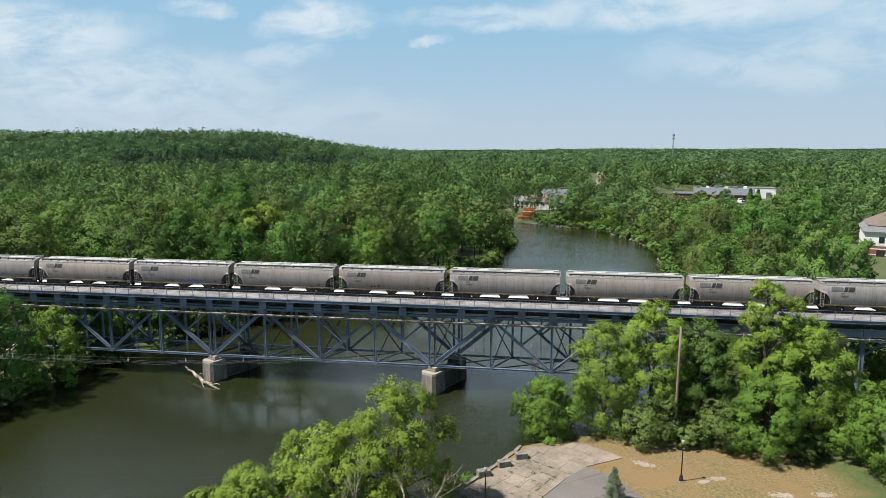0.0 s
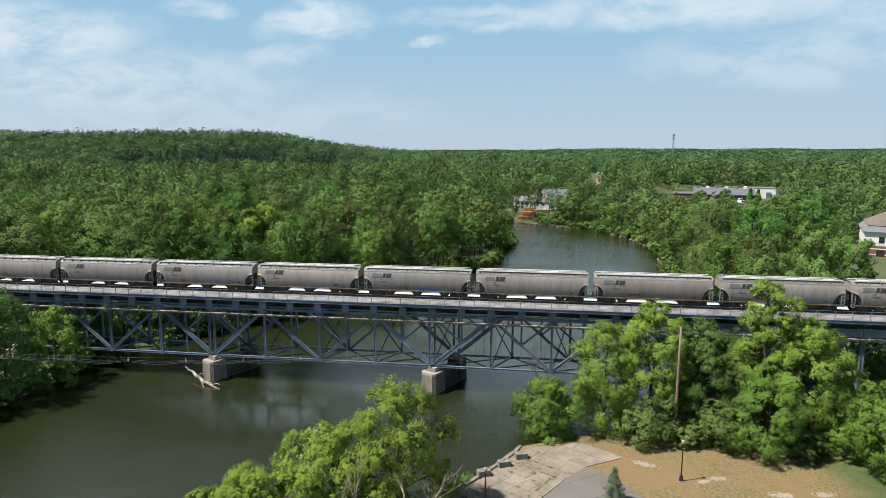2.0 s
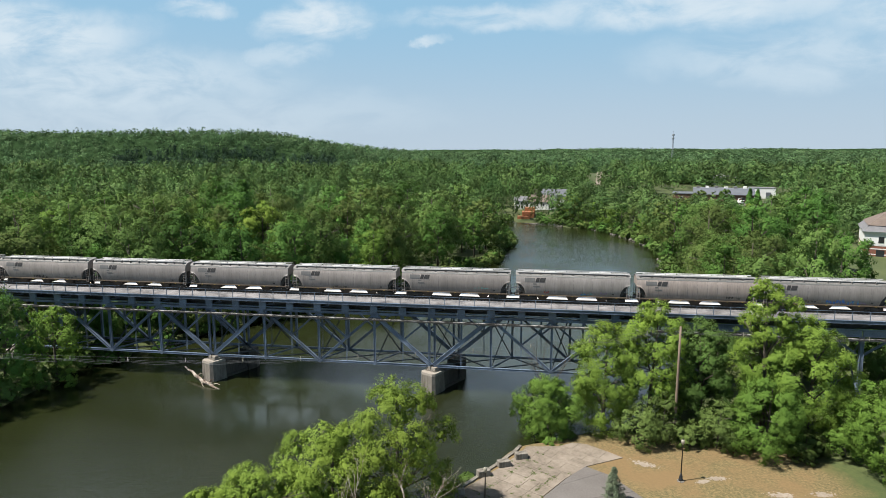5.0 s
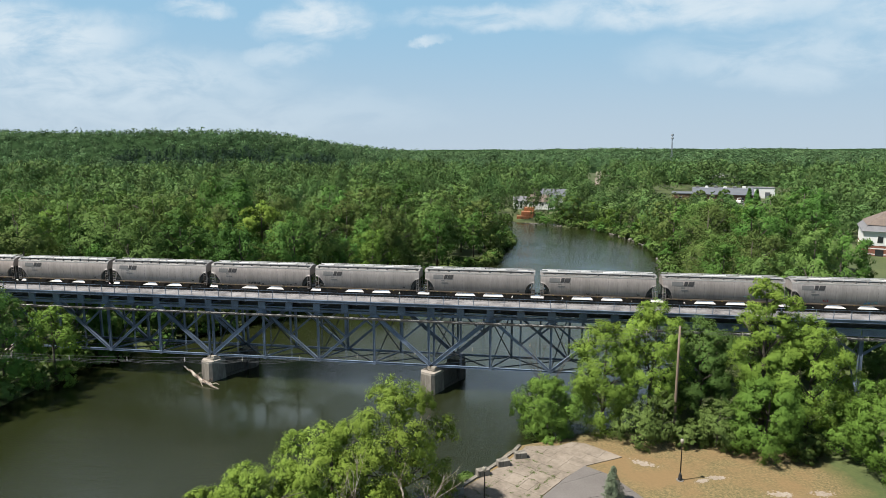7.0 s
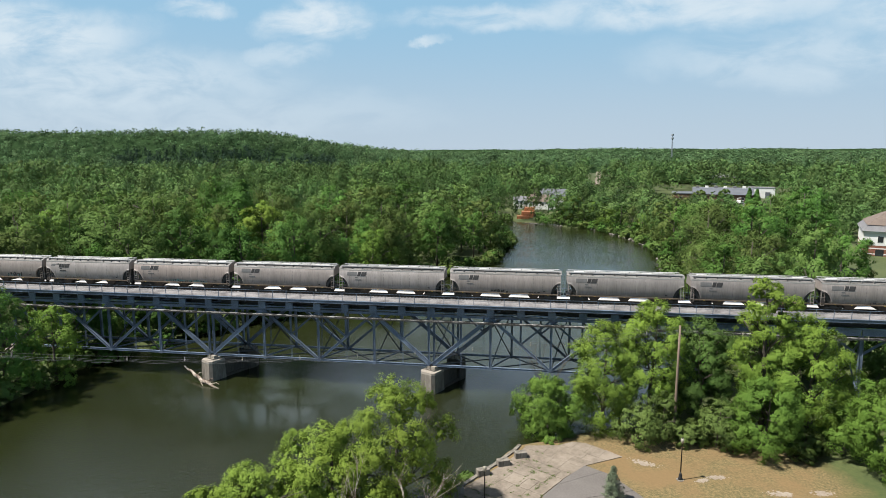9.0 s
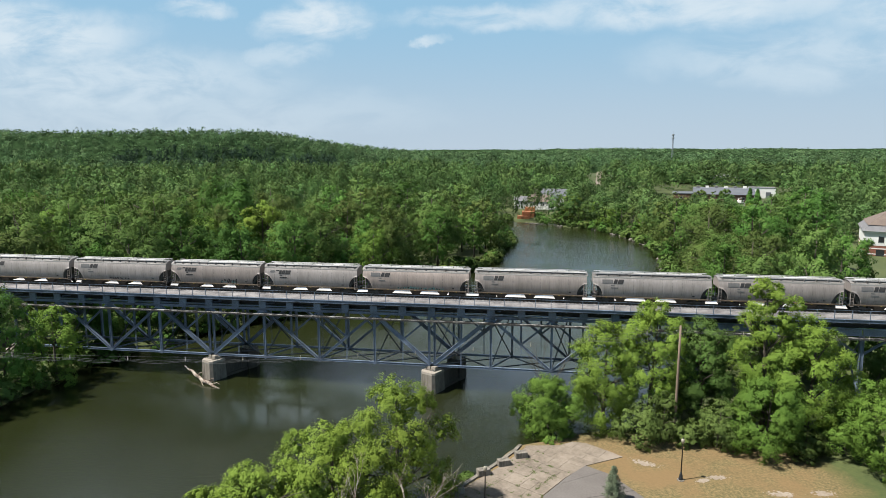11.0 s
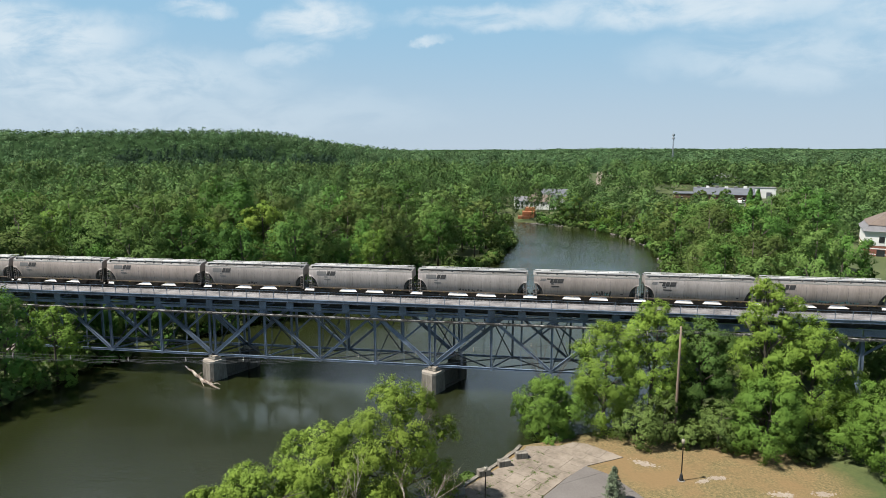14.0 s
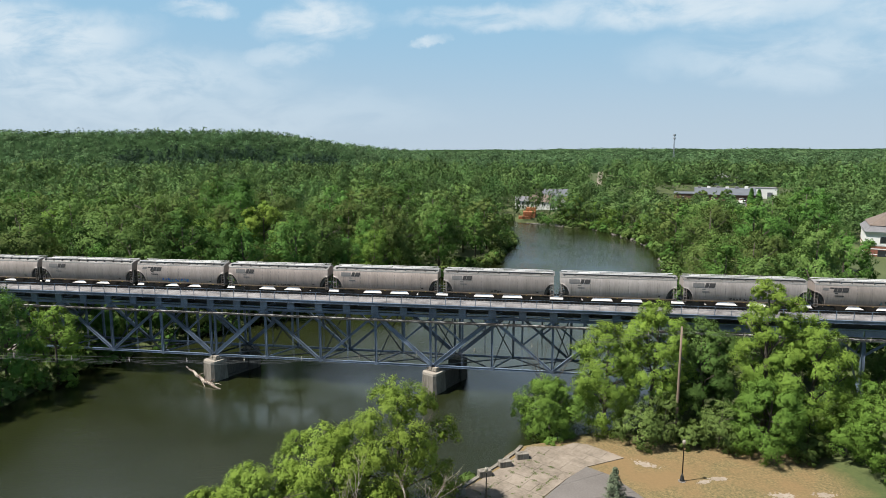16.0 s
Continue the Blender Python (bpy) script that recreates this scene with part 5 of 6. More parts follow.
# ---- the park ----
def clip(poly, a, b):
    """What is left of a flat outline on the left of the line from a to b."""
    out = []
    side = lambda p: (b[0] - a[0]) * (p[1] - a[1]) - (b[1] - a[1]) * (p[0] - a[0])
    for p, q in zip(poly, poly[1:] + poly[:1]):
        sp, sq = side(p), side(q)
        if sp >= 0:
            out.append(p)
        if sp * sq < 0:
            k = sp / (sp - sq)
            out.append((p[0] + (q[0] - p[0]) * k, p[1] + (q[1] - p[1]) * k))
    return out


SLAB = surface("worn_concrete_slab", (0.104, 0.084, 0.064), (0.195, 0.163, 0.131), 0.9, 0, 1.6, 0.22, 0.2, world=True, vary=0.08, spread=(0.36, 0.60))
ASPHALT = surface("faded_asphalt", (0.077, 0.068, 0.063), (0.129, 0.117, 0.110), 0.92, 0, 5.0, 0.3, 0.3, world=True)
DIRT = surface("bare_pale_dirt", (0.165, 0.129, 0.094), (0.286, 0.248, 0.204), 0.95, 0, 4.0, 0.6, 0.3, world=True)
PLAZA = [(-10.2, -38.5), (-8.4, -35.2), (-5.6, -31.0), (-3.6, -28.0), (-1.6, -24.4), (-0.9, -22.6), (6.3, -26.7), (3.7, -30.0), (1.0, -34.4), (-1.5, -42), (-9, -46)]
TIP = [(-0.9, -22.6), (3.2, -21.9), (5.0, -20.6), (6.8, -20.8), (10.9, -23.8), (6.3, -26.7)]
plaza = thing("pavement", "cracked tan concrete slabs with weeds in the joints", "pavement", kind="structure")
ux, uy = 0.517, 0.856
rng = random.Random(3)
rows_at = [k * 2.0 + rng.uniform(-0.35, 0.35) for k in range(-7, 25)]
for i in range(len(rows_at) - 1):
    cols_at = [k * 2.2 + rng.uniform(-0.6, 0.6) for k in range(-10, 23)]
    for j in range(len(cols_at) - 1):
        g = rng.uniform(0.006, 0.02)
        x0, x1, y0, y1 = rows_at[i] + g, rows_at[i + 1] - g, cols_at[j] + g, cols_at[j + 1] - g
        ring = [(-10 + a * ux + b * uy, -46 + a * uy - b * ux) for a, b in ((x0, y0), (x0, y1), (x1, y1), (x1, y0))]
        for outline in (PLAZA, TIP):
            poly = list(outline)
            for a, b in zip(ring, ring[1:] + ring[:1]):
                poly = clip(poly, a, b) if len(poly) > 2 else []
            if len(poly) > 2:
                part("slab", prism(bmesh.new(), poly, 1.3, 1.585 + rng.uniform(0.0, 0.014)), SLAB, plaza)
PATH = [(6.2, -26.8), (9.0, -28.6), (12.6, -34.0), (10.0, -48), (-1.2, -46), (1.2, -34.4), (3.8, -30.0)][::-1]
path = thing("paved_path", "faded grey path poured in bays across the lawn", "path", kind="structure")
CUTS = (((-6, -21), (14, -21)), ((1.0, -33.0), (9.6, -27.0)), ((0.2, -36.6), (12.4, -31.2)), ((-1, -40.6), (13, -36.6)), ((-2, -50), (14, -50)))
for (a, b), (c, d) in zip(CUTS, CUTS[1:]):
    gap = 0.02
    bay = clip(clip(list(reversed(PATH)), (b[0], b[1] - gap), (a[0], a[1] - gap)), (c[0], c[1] + gap), (d[0], d[1] + gap))
    if len(bay) > 2:
        part("bay", prism(bmesh.new(), bay, 1.3, 1.625 + rng.uniform(0, 0.008)), ASPHALT, path)
for x, y, a, b, turn in ((13.2, -25.0, 2.6, 1.0, -25), (21.0, -27.4, 1.9, 0.6, 12), (27.0, -30.2, 2.2, 1.0, 5), (19.2, -28.4, 1.2, 0.5, 30), (31.5, -29.5, 2.0, 0.9, 10), (9.2, -22.9, 1.4, 0.6, -30)):
    bm = bmesh.new()
    rr = random.Random(int(x * 10))
    for k in range(150):
        t, reach = rr.uniform(0, math.tau), min(1.0, abs(rr.gauss(0, 0.45)))
        u, v = math.cos(t) * a * reach, math.sin(t) * b * reach
        px, py = x + u * math.cos(radians(turn)) - v * math.sin(radians(turn)), y + u * math.sin(radians(turn)) + v * math.cos(radians(turn))
        size, z = rr.uniform(0.04, 0.3) * (1.2 - reach), float(land(px, py)) + 0.012 + 0.00008 * k
        ring = [bm.verts.new((px + size * rr.uniform(0.6, 1.2) * math.cos(i * math.tau / 9), py + size * rr.uniform(0.5, 1.0) * math.sin(i * math.tau / 9), z)) for i in range(9)]
        bm.faces.new(ring)
    tagged(new("bare_patch", finish("bare_patch", bm, DIRT)), "bare pale dirt showing through the dry lawn", "bare ground", kind="stuff")

WALL = [(-11.5, -40.0), (-9.2, -35.6), (-6.5, -31.2), (-4.4, -27.8), (-2.4, -24.2), (-1.7, -22.4)]
bm = bmesh.new()
for (ax, ay), (bx, by) in zip(WALL, WALL[1:]):
    d = Vector((bx - ax, by - ay)).normalized()
    n = Vector((-d.y, d.x)) * 0.22
    prism(bm, [(ax - n.x, ay - n.y), (bx - n.x, by - n.y), (bx + n.x, by + n.y), (ax + n.x, ay + n.y)], -1.4, 1.62)
tagged(new("river_wall", finish("river_wall", bm, CONCRETE)), "low worn concrete wall along the river", "retaining wall", kind="structure")
for x, y, turn in ((-1.5, -25.8, 20), (-3.5, -28.1, 25), (-5.7, -30.7, 28), (-8.2, -35.2, 30)):
    ob = thing("concrete_block", "grey weathered concrete barrier block by the river wall", "barrier block", "barrier blocks", pose(x, y, 1.58, 0, 0, turn))
    part("block", box(bmesh.new(), (-0.75, -0.42, 0), (0.75, 0.42, 0.75), 0.05), CONCRETE, ob)
    part("lifting_eye", rod(bmesh.new(), [(-0.1, 0, 0.74), (-0.08, 0, 0.84), (0.08, 0, 0.84), (0.1, 0, 0.74)], [0.02] * 4, 6), DARK_STEEL, ob)


def lathe(bm, rings, sides=14):
    last = None
    for r, z in rings:
        ring = [bm.verts.new((r * math.cos(k * math.tau / sides), r * math.sin(k * math.tau / sides), z)) for k in range(sides)]
        if last:
            for k in range(sides):
                bm.faces.new((last[k], last[(k + 1) % sides], ring[(k + 1) % sides], ring[k]))
        else:
            bm.faces.new(ring[::-1])
        last = ring
    bm.faces.new(last)
    return bm


def street_lamp(x, y, h):
    ob = thing("street_lamp", "black iron post lamp with a frosted acorn globe", "street lamp", "park lamps", pose(x, y, float(land(x, y))))
    part("footing", lathe(bmesh.new(), ((0.42, -0.2), (0.42, 0.06), (0.36, 0.08)), 12), CONCRETE, ob)
    part("base", lathe(bmesh.new(), ((0.26, 0.08), (0.26, 0.25), (0.2, 0.32), (0.19, 0.62), (0.12, 0.75), (0.09, 0.95))), IRON, ob, smooth=True)
    part("post", lathe(bmesh.new(), ((0.075, 0.95), (0.055, h - 0.75), (0.09, h - 0.7), (0.06, h - 0.62))), IRON, ob, smooth=True)
    part("globe", lathe(bmesh.new(), ((0.1, h - 0.62), (0.17, h - 0.5), (0.21, h - 0.32), (0.19, h - 0.16), (0.1, h - 0.05))), GLOBE, ob, "cream frosted globe", True)
    part("finial", lathe(bmesh.new(), ((0.1, h - 0.05), (0.07, h), (0.02, h + 0.08))), IRON, ob)


street_lamp(16.74, -28.57, 5.1)
street_lamp(-4.9, -38.0, 5.1)

# weeds in the joints of the slabs
rg = np.random.default_rng(12)
tufts = []
for k in range(620):
    a, b = rows_at[int(rg.integers(len(rows_at)))], rg.uniform(-4, 16)
    if k % 3 == 0:
        a, b = rg.uniform(0, 22), 2.2 * round(b / 2.2)
    x, y = -10 + a * ux + b * uy, -46 + a * uy - b * ux
    inside = False
    for (px, py), (qx, qy) in zip(PLAZA, PLAZA[1:] + PLAZA[:1]):
        if (py > y) != (qy > y) and x < (qx - px) * (y - py) / (qy - py) + px:
            inside = not inside
    if inside:
        tufts.append((x, y, 1.6))
        tufts.append((x + rg.uniform(-0.3, 0.3), y + rg.uniform(-0.3, 0.3), 1.58))
tufts = np.array(tufts)
tuft = np.repeat(tufts, 40, 0) + rg.normal(size=(len(tufts) * 40, 3)) * np.repeat(rg.uniform(0.03, 0.17, (len(tufts), 1)), 40, 0) * np.array([1, 1, 0.15])
up = unit(rg.normal(size=tuft.shape) * 0.4 + np.array([0, 0, 1.0]))
tagged(new("weeds", tri_mesh("weeds", cards(tuft, up, 0.07, rg, 0.4), OLIVE, up)), "small green weeds growing in the slab joints", "weeds", kind="stuff")

# utility pole and the cables over the river
C8, S8 = math.cos(radians(8.69)), math.sin(radians(8.69))
POLE = (18.03, -18.28)
pole = thing("utility_pole", "tall weathered wooden utility pole beside the thicket", "utility pole", "", pose(*POLE, float(land(*POLE))))
part("shaft", lathe(bmesh.new(), ((0.21, -0.3), (0.19, 4.0), (0.16, 10.0), (0.13, 15.5)), 10), POLE_WOOD, pole, smooth=True)
bm = bmesh.new()
box(bm, (0.1, -0.05, 14.4), (0.35, 0.05, 14.55))
rod(bm, [(0.3, 0, 14.1), (0.3, 0, 14.6)], [0.06, 0.05], 6)
part("bracket", bm, DARK_STEEL, pole)


def cable_z(s):
    return 0.00105 * s * s + 0.129 * s + 16.54 if s < 0 else 16.54 - 0.09 * s + 0.0016 * s * s


def cable_at(s, up):
    return (POLE[0] + s * C8, POLE[1] + s * S8, cable_z(s) + up)


line = thing("overhead_cable", "bundle of grey overhead cables with white spacers", "cable")
for name, up, dip in (("messenger_wire", 0.3, 0.0), ("cable", 0.02, 0.16), ("cable", -0.12, 0.26), ("cable", -0.22, 0.36)):
    pts = []
    for k in range(-128, 61):
        s = k * 0.917
        wave = abs(math.sin(math.pi * (s + 26.2) / 7.33)) if s < 0 else 0.3
        pts.append(cable_at(s, up - dip * wave))
    part(name, rod(bmesh.new(), pts, [0.013 if name == "cable" else 0.011] * len(pts), 5), CABLE, line)
for s in [-26.19 - 7.33 * k for k in range(12)] + [-18.9, -11.5, -4.2, 8, 16, 24]:
    bm = bmesh.new()
    x, y, z = cable_at(s, 0)
    box(bm, (x - 0.035, y - 0.04, z - 0.26), (x + 0.035, y + 0.04, z + 0.32), 0.01)
    box(bm, (x - 0.075, y - 0.06, z - 0.12), (x + 0.075, y + 0.06, z + 0.04), 0.02)
    part("spacer", bm, GLOBE, line, "white spacer")

def spruce(label, x, y, h, wide, seed, material, size):
    ob = thing("spruce", label, "conifer", "", pose(x, y, float(land(x, y)) - 0.02))
    part("trunk", lathe(bmesh.new(), ((0.025 * h, -0.2), (0.02 * h, 0.3 * h), (0.004 * h, 0.95 * h)), 7), BARK, ob)
    rg = np.random.default_rng(seed)
    t = np.repeat(np.linspace(0, 1, 15), 11)
    ang = rg.uniform(0, math.tau, t.size)
    reach = (wide * (1 - t) ** 0.9 + 0.012 * h) * rg.uniform(0.55, 1.15, t.size)
    base = np.stack([0 * t, 0 * t, h * (0.07 + 0.91 * t)], 1)
    bm = bmesh.new()
    for a, q, p in zip(ang, reach, base):
        rod(bm, [p, (math.cos(a) * q * 0.9, math.sin(a) * q * 0.9, p[2] + q * 0.12)], [0.006 * h, 0.002 * h], 4)
    tagged(part("branch", bm, BARK, ob), kind="stuff")
    k = rg.uniform(0.2, 1.0, (t.size, 56))
    p = np.stack([np.cos(ang)[:, None] * reach[:, None] * k, np.sin(ang)[:, None] * reach[:, None] * k, base[:, 2:] + reach[:, None] * k * 0.14], -1)
    p = (p + rg.normal(size=p.shape) * 0.024 * h * np.array([1, 1, 0.6])).reshape(-1, 3)
    shade = unit(np.stack([p[:, 0], p[:, 1], np.full(len(p), 0.45 * wide)], 1) + rg.normal(size=p.shape) * 0.3)
    part("crown", tri_mesh("crown", cards(p, shade, size, rg, 0.5), material, shade), material, ob)


spruce("young blue-green spruce on the lawn", 8.6, -34.1, 3.9, 1.5, 9, SPRUCE, 0.1)
spruce("dark blue-green spruce by the brick building", 124.5, 303.0, 9.5, 2.6, 10, DEEP, 0.6)
spruce("dark blue-green spruce by the white building", 129.0, 303.5, 9.0, 2.8, 11, DEEP, 0.6)
spruce("dark pointed conifer in the riverside wood", -92.0, 88.0, 24.0, 3.4, 12, DEEP, 0.9)
spruce("dark conifer in the riverside wood", -62.0, 95.0, 20.0, 3.2, 13, DEEP, 0.9)

# drift log against the pier
log = thing("driftwood_log", "bleached bare tree trunk stranded in the river", "log")
bm = bmesh.new()
rod(bm, [(-60.4, -1.6, 1.8), (-59.2, -2.5, 1.55), (-58.0, -3.2, 1.5), (-57.0, -4.1, 1.2), (-55.9, -4.8, 1.15), (-54.8, -5.8, 0.9), (-53.6, -6.2, 0.88), (-52.2, -7.1, 0.62), (-50.8, -7.7, 0.5)],
    [0.09, 0.15, 0.2, 0.27, 0.24, 0.3, 0.25, 0.2, 0.1], 9)
for x, y, z, r in ((-58.4, -3.1, 1.62, 0.14), (-56.3, -4.7, 1.34, 0.18), (-54.4, -5.9, 1.12, 0.2), (-53.0, -6.4, 0.95, 0.16)):
    bmesh.ops.create_icosphere(bm, subdivisions=2, radius=r, matrix=Matrix.Translation((x, y, z)) @ Matrix.Diagonal((1.4, 1, 0.9, 1)))
part("trunk", bm, PALE_BARK, log, smooth=True)
for pts in (((-53.6, -6.3, 1.0), (-53.2, -5.8, 1.35), (-52.7, -5.8, 1.42)),
            ((-52.8, -6.7, 0.8), (-51.9, -6.4, 0.95), (-51.3, -6.6, 0.8)), ((-55.2, -5.5, 1.0), (-54.6, -6.4, 0.85), (-54.0, -7.0, 0.5)), ((-56.4, -4.5, 1.3), (-56.0, -4.3, 1.7), (-55.6, -4.4, 1.8))):
    part("branch", rod(bmesh.new(), pts, [0.12, 0.09, 0.04], 6), PALE_BARK, log)


def dead_tree(name, label, x, y, h, seed, material, spread=0.35):
    rr = random.Random(seed)
    ob = thing(name, label, "bare tree", "", pose(x, y, float(land(x, y)) - 0.1))
    bm = bmesh.new()

    def grow(p, way, length, r, depth):
        q = p + way * length
        rod(bm, [p, (p + q) / 2 + Vector((rr.uniform(-1, 1), rr.uniform(-1, 1), 0)) * length * 0.05, q], [r, r * 0.8, r * 0.55], 5)
        if depth:
            for _ in range(3):
                w = (way + Vector((rr.uniform(-1, 1), rr.uniform(-1, 1), rr.uniform(-0.1, 0.6))) * (spread * 2)).normalized()
                grow(q if rr.random() < 0.5 else p + (q - p) * rr.uniform(0.5, 0.95), w, length * rr.uniform(0.55, 0.8), r * 0.5, depth - 1)

    grow(Vector((0, 0, 0)), Vector((0.05, 0, 1)), h * 0.36, h * 0.012, 4)
    tagged(part("branch", bm, material, ob), kind="stuff")


dead_tree("bare_tree", "grey leafless tree among the riverside leaves", -11.0, -44.6, 10.5, 5, PALE_BARK, 0.42)
dead_tree("bare_tree", "leafless pale tree in the near bank's thicket", -16.6, -48.0, 12.5, 6, PALE_BARK, 0.36)
dead_tree("bare_tree", "grey leafless tree on the wooded bank behind the bridge", -60.0, 39.0, 15.0, 11, PALE_BARK, 0.36)
dead_tree("bare_tree", "slender bare tree at the water", 1.5, -11.0, 13.5, 8, BARK, 0.2)

# ---- far buildings ----
BRICK = surface("brown_brick", (0.077, 0.041, 0.030), (0.132, 0.072, 0.050), 0.9, 0, 4.0, 0.3, 0.1)
RED_BRICK = surface("red_brick", (0.132, 0.047, 0.030), (0.198, 0.083, 0.055), 0.9, 0, 4.0, 0.3, 0.1)
SIDING = surface("white_siding", (0.528, 0.528, 0.520), (0.640, 0.640, 0.632), 0.7, 0, 6.0, 0.4, 0.05, stretch=(0.3, 0.3, 3))
SHINGLE = surface("brown_shingles", (0.083, 0.063, 0.052), (0.149, 0.116, 0.096), 0.9, 0, 3.0, 0.4, 0.3)
SLATE = surface("grey_shingles", (0.088, 0.088, 0.094), (0.165, 0.165, 0.176), 0.9, 0, 3.0, 0.4, 0.3)
METAL_ROOF = surface("grey_metal_roof", (0.063, 0.070, 0.083), (0.105, 0.113, 0.129), 0.6, 0.0, 2.0, 0.2, 0.1)
GLASS = surface("dark_window_glass", (0.008, 0.010, 0.012), (0.028, 0.033, 0.039), 0.08, 0, 1.0, 0.3, 0.0)
CEDAR = surface("orange_stained_timber", (0.209, 0.072, 0.028), (0.308, 0.127, 0.055), 0.8, 0, 5.0, 0.6, 0.1)


def window(parent, x, z, w, h, face=0.0):
    ob = part("window", box(bmesh.new(), (x - w / 2 - 0.08, face - 0.06, z - 0.08), (x + w / 2 + 0.08, face + 0.02, z + h + 0.08)), SIDING, parent)
    part("pane", box(bmesh.new(), (x - w / 2, face - 0.09, z), (x + w / 2, face - 0.03, z + h)), GLASS, ob)


def gable_roof(bm, x0, x1, y0, y1, z0, z1, over=0.4, along="x"):
    if along == "x":
        m = (y0 + y1) / 2
        pts = [(x0 - over, y0 - over, z0), (x1 + over, y0 - over, z0), (x1 + over, y1 + over, z0), (x0 - over, y1 + over, z0), (x0 - over, m, z1), (x1 + over, m, z1)]
        faces = ((0, 1, 5, 4), (2, 3, 4, 5), (0, 4, 3), (1, 2, 5), (3, 2, 1, 0))
    else:
        m = (x0 + x1) / 2
        pts = [(x0 - over, y0 - over, z0), (x1 + over, y0 - over, z0), (x1 + over, y1 + over, z0), (x0 - over, y1 + over, z0), (m, y0 - over, z1), (m, y1 + over, z1)]
        faces = ((0, 1, 4), (1, 2, 5, 4), (2, 3, 5), (3, 0, 4, 5), (3, 2, 1, 0))
    v = [bm.verts.new(p) for p in pts]
    for q in faces:
        bm.faces.new([v[i] for i in q])
    return bm


def house(label, x, y, w, d, h, peak, roof, along, turn, windows):
    ob = thing("house", label, "house", "houses by the river", pose(x, y, float(land(x, y)) - 0.3, 0, 0, turn))
    part("wall", box(bmesh.new(), (0, 0, 0), (w, d, h)), SIDING, ob)
    part("roof", gable_roof(bmesh.new(), 0, w, 0, d, h, peak, 0.4, along), roof, ob)
    if along == "y":
        v = bmesh.new()
        pts = [v.verts.new(p) for p in ((0, 0.0, h), (w, 0.0, h), (w / 2, 0.0, peak), (0, 0.3, h), (w, 0.3, h), (w / 2, 0.3, peak))]
        for q in ((0, 1, 2), (3, 5, 4), (0, 2, 5, 3), (1, 4, 5, 2), (0, 3, 4, 1)):
            v.faces.new([pts[i] for i in q])
        bmesh.ops.translate(v, vec=(0, -0.05, 0), verts=v.verts)
        part("gable", v, SIDING, ob)
    for wx, wz in windows:
        window(ob, wx, wz, 1.0, 1.4)
    return ob


house("white sided two-storey house with a grey roof above the river", -14.5, 277, 9, 9, 5.0, 7.6, SLATE, "x", 4, ((1.5, 0.9), (4.2, 0.9), (1.5, 3.2), (4.2, 3.2), (7, 3.2), (7.3, 0.9)))
house("pale house with a brown gable roof above the river", -6.6, 276, 12, 10, 4.6, 8.6, SHINGLE, "x", -6, ((2, 2.4), (5.5, 2.4), (9, 2.4)))
house("small white gabled wing of a riverside house", 4.6, 272.5, 5.5, 6, 4.2, 6.8, SLATE, "y", -6, ((1.6, 2.2), (3.9, 2.2)))
house("white house with a blue-grey roof behind its neighbours", 1.0, 292, 15, 10, 6.2, 10.2, METAL_ROOF, "x", -3, ((3, 3.4), (7, 3.4), (11, 3.4)))
deck = thing("timber_deck", "orange stained timber deck and terraces stepping to the river", "deck", "", pose(-8.5, 247.5, 0.8))
for name, lo, hi in (("terrace", (-3.2, 0.0, 0.0), (3.6, 4.0, 2.2)), ("terrace", (-0.8, 3.0, 0.0), (5.6, 9.0, 4.4)), ("terrace", (0.5, 8.0, 0.0), (6.2, 14.0, 6.2))):
    part(name, box(bmesh.new(), lo, hi, 0.05), CEDAR, deck)
    part("rail", beam(bmesh.new(), (lo[0], lo[1] + 0.1, hi[2] + 0.95), (hi[0], lo[1] + 0.1, hi[2] + 0.95), 0.08, 0.1), CEDAR, deck)
    for k in range(6):
        x = lo[0] + 0.05 + k * (hi[0] - lo[0] - 0.1) / 5
        part("post", beam(bmesh.new(), (x, lo[1] + 0.1, hi[2]), (x, lo[1] + 0.1, hi[2] + 0.95), 0.1, 0.1), CEDAR, deck)
tagged(new("dock", finish("dock", box(bmesh.new(), (-8.5, 234.5, 0.1), (-1.5, 237.5, 0.5), 0.04), CONCRETE)), "low grey landing stage at the river's edge", "dock")

hall = thing("brick_building", "long low brown brick building with a grey metal roof", "building", "", pose(84.0, 322, float(land(100, 322)) - 0.3, 0, 0, -12))
part("wall", box(bmesh.new(), (0, 0, 0), (47, 20, 4.4)), BRICK, hall)
bm = bmesh.new()
v = [bm.verts.new(p) for p in ((12, -0.8, 4.4), (47.6, -0.8, 4.4), (47.6, 9, 7.8), (12, 9, 7.8), (12, 20.5, 7.8), (47.6, 20.5, 7.8), (12, 20.5, 4.4), (47.6, 20.5, 4.4))]
for q in ((0, 1, 2, 3), (3, 2, 5, 4), (4, 5, 7, 6), (0, 3, 4, 6), (1, 7, 5, 2), (0, 6, 7, 1)):
    bm.faces.new([v[i] for i in q])
part("roof", bm, METAL_ROOF, hall)
part("flat_roof", box(bmesh.new(), (-0.4, -0.4, 4.41), (11.9, 20, 4.8)), METAL_ROOF, hall)
for k in range(6):
    part("roof_unit", box(bmesh.new(), (14 + k * 5.5, 12, 7.8), (16 + k * 5.5, 14, 8.8 + 0.2 * (k % 3)), 0.05), SIDING if k % 2 else SLATE, hall)
for k in range(5):
    window(hall, 5 + k * 9, 1.2, 1.6, 1.5)
shed = thing("white_building", "white flat-roofed block with a grey door", "building", "", pose(139.0, 337, float(land(140, 337)) - 0.3, 0, 0, -12))
part("wall", box(bmesh.new(), (-4, 0, 0), (11, 12, 6.8)), SIDING, shed)
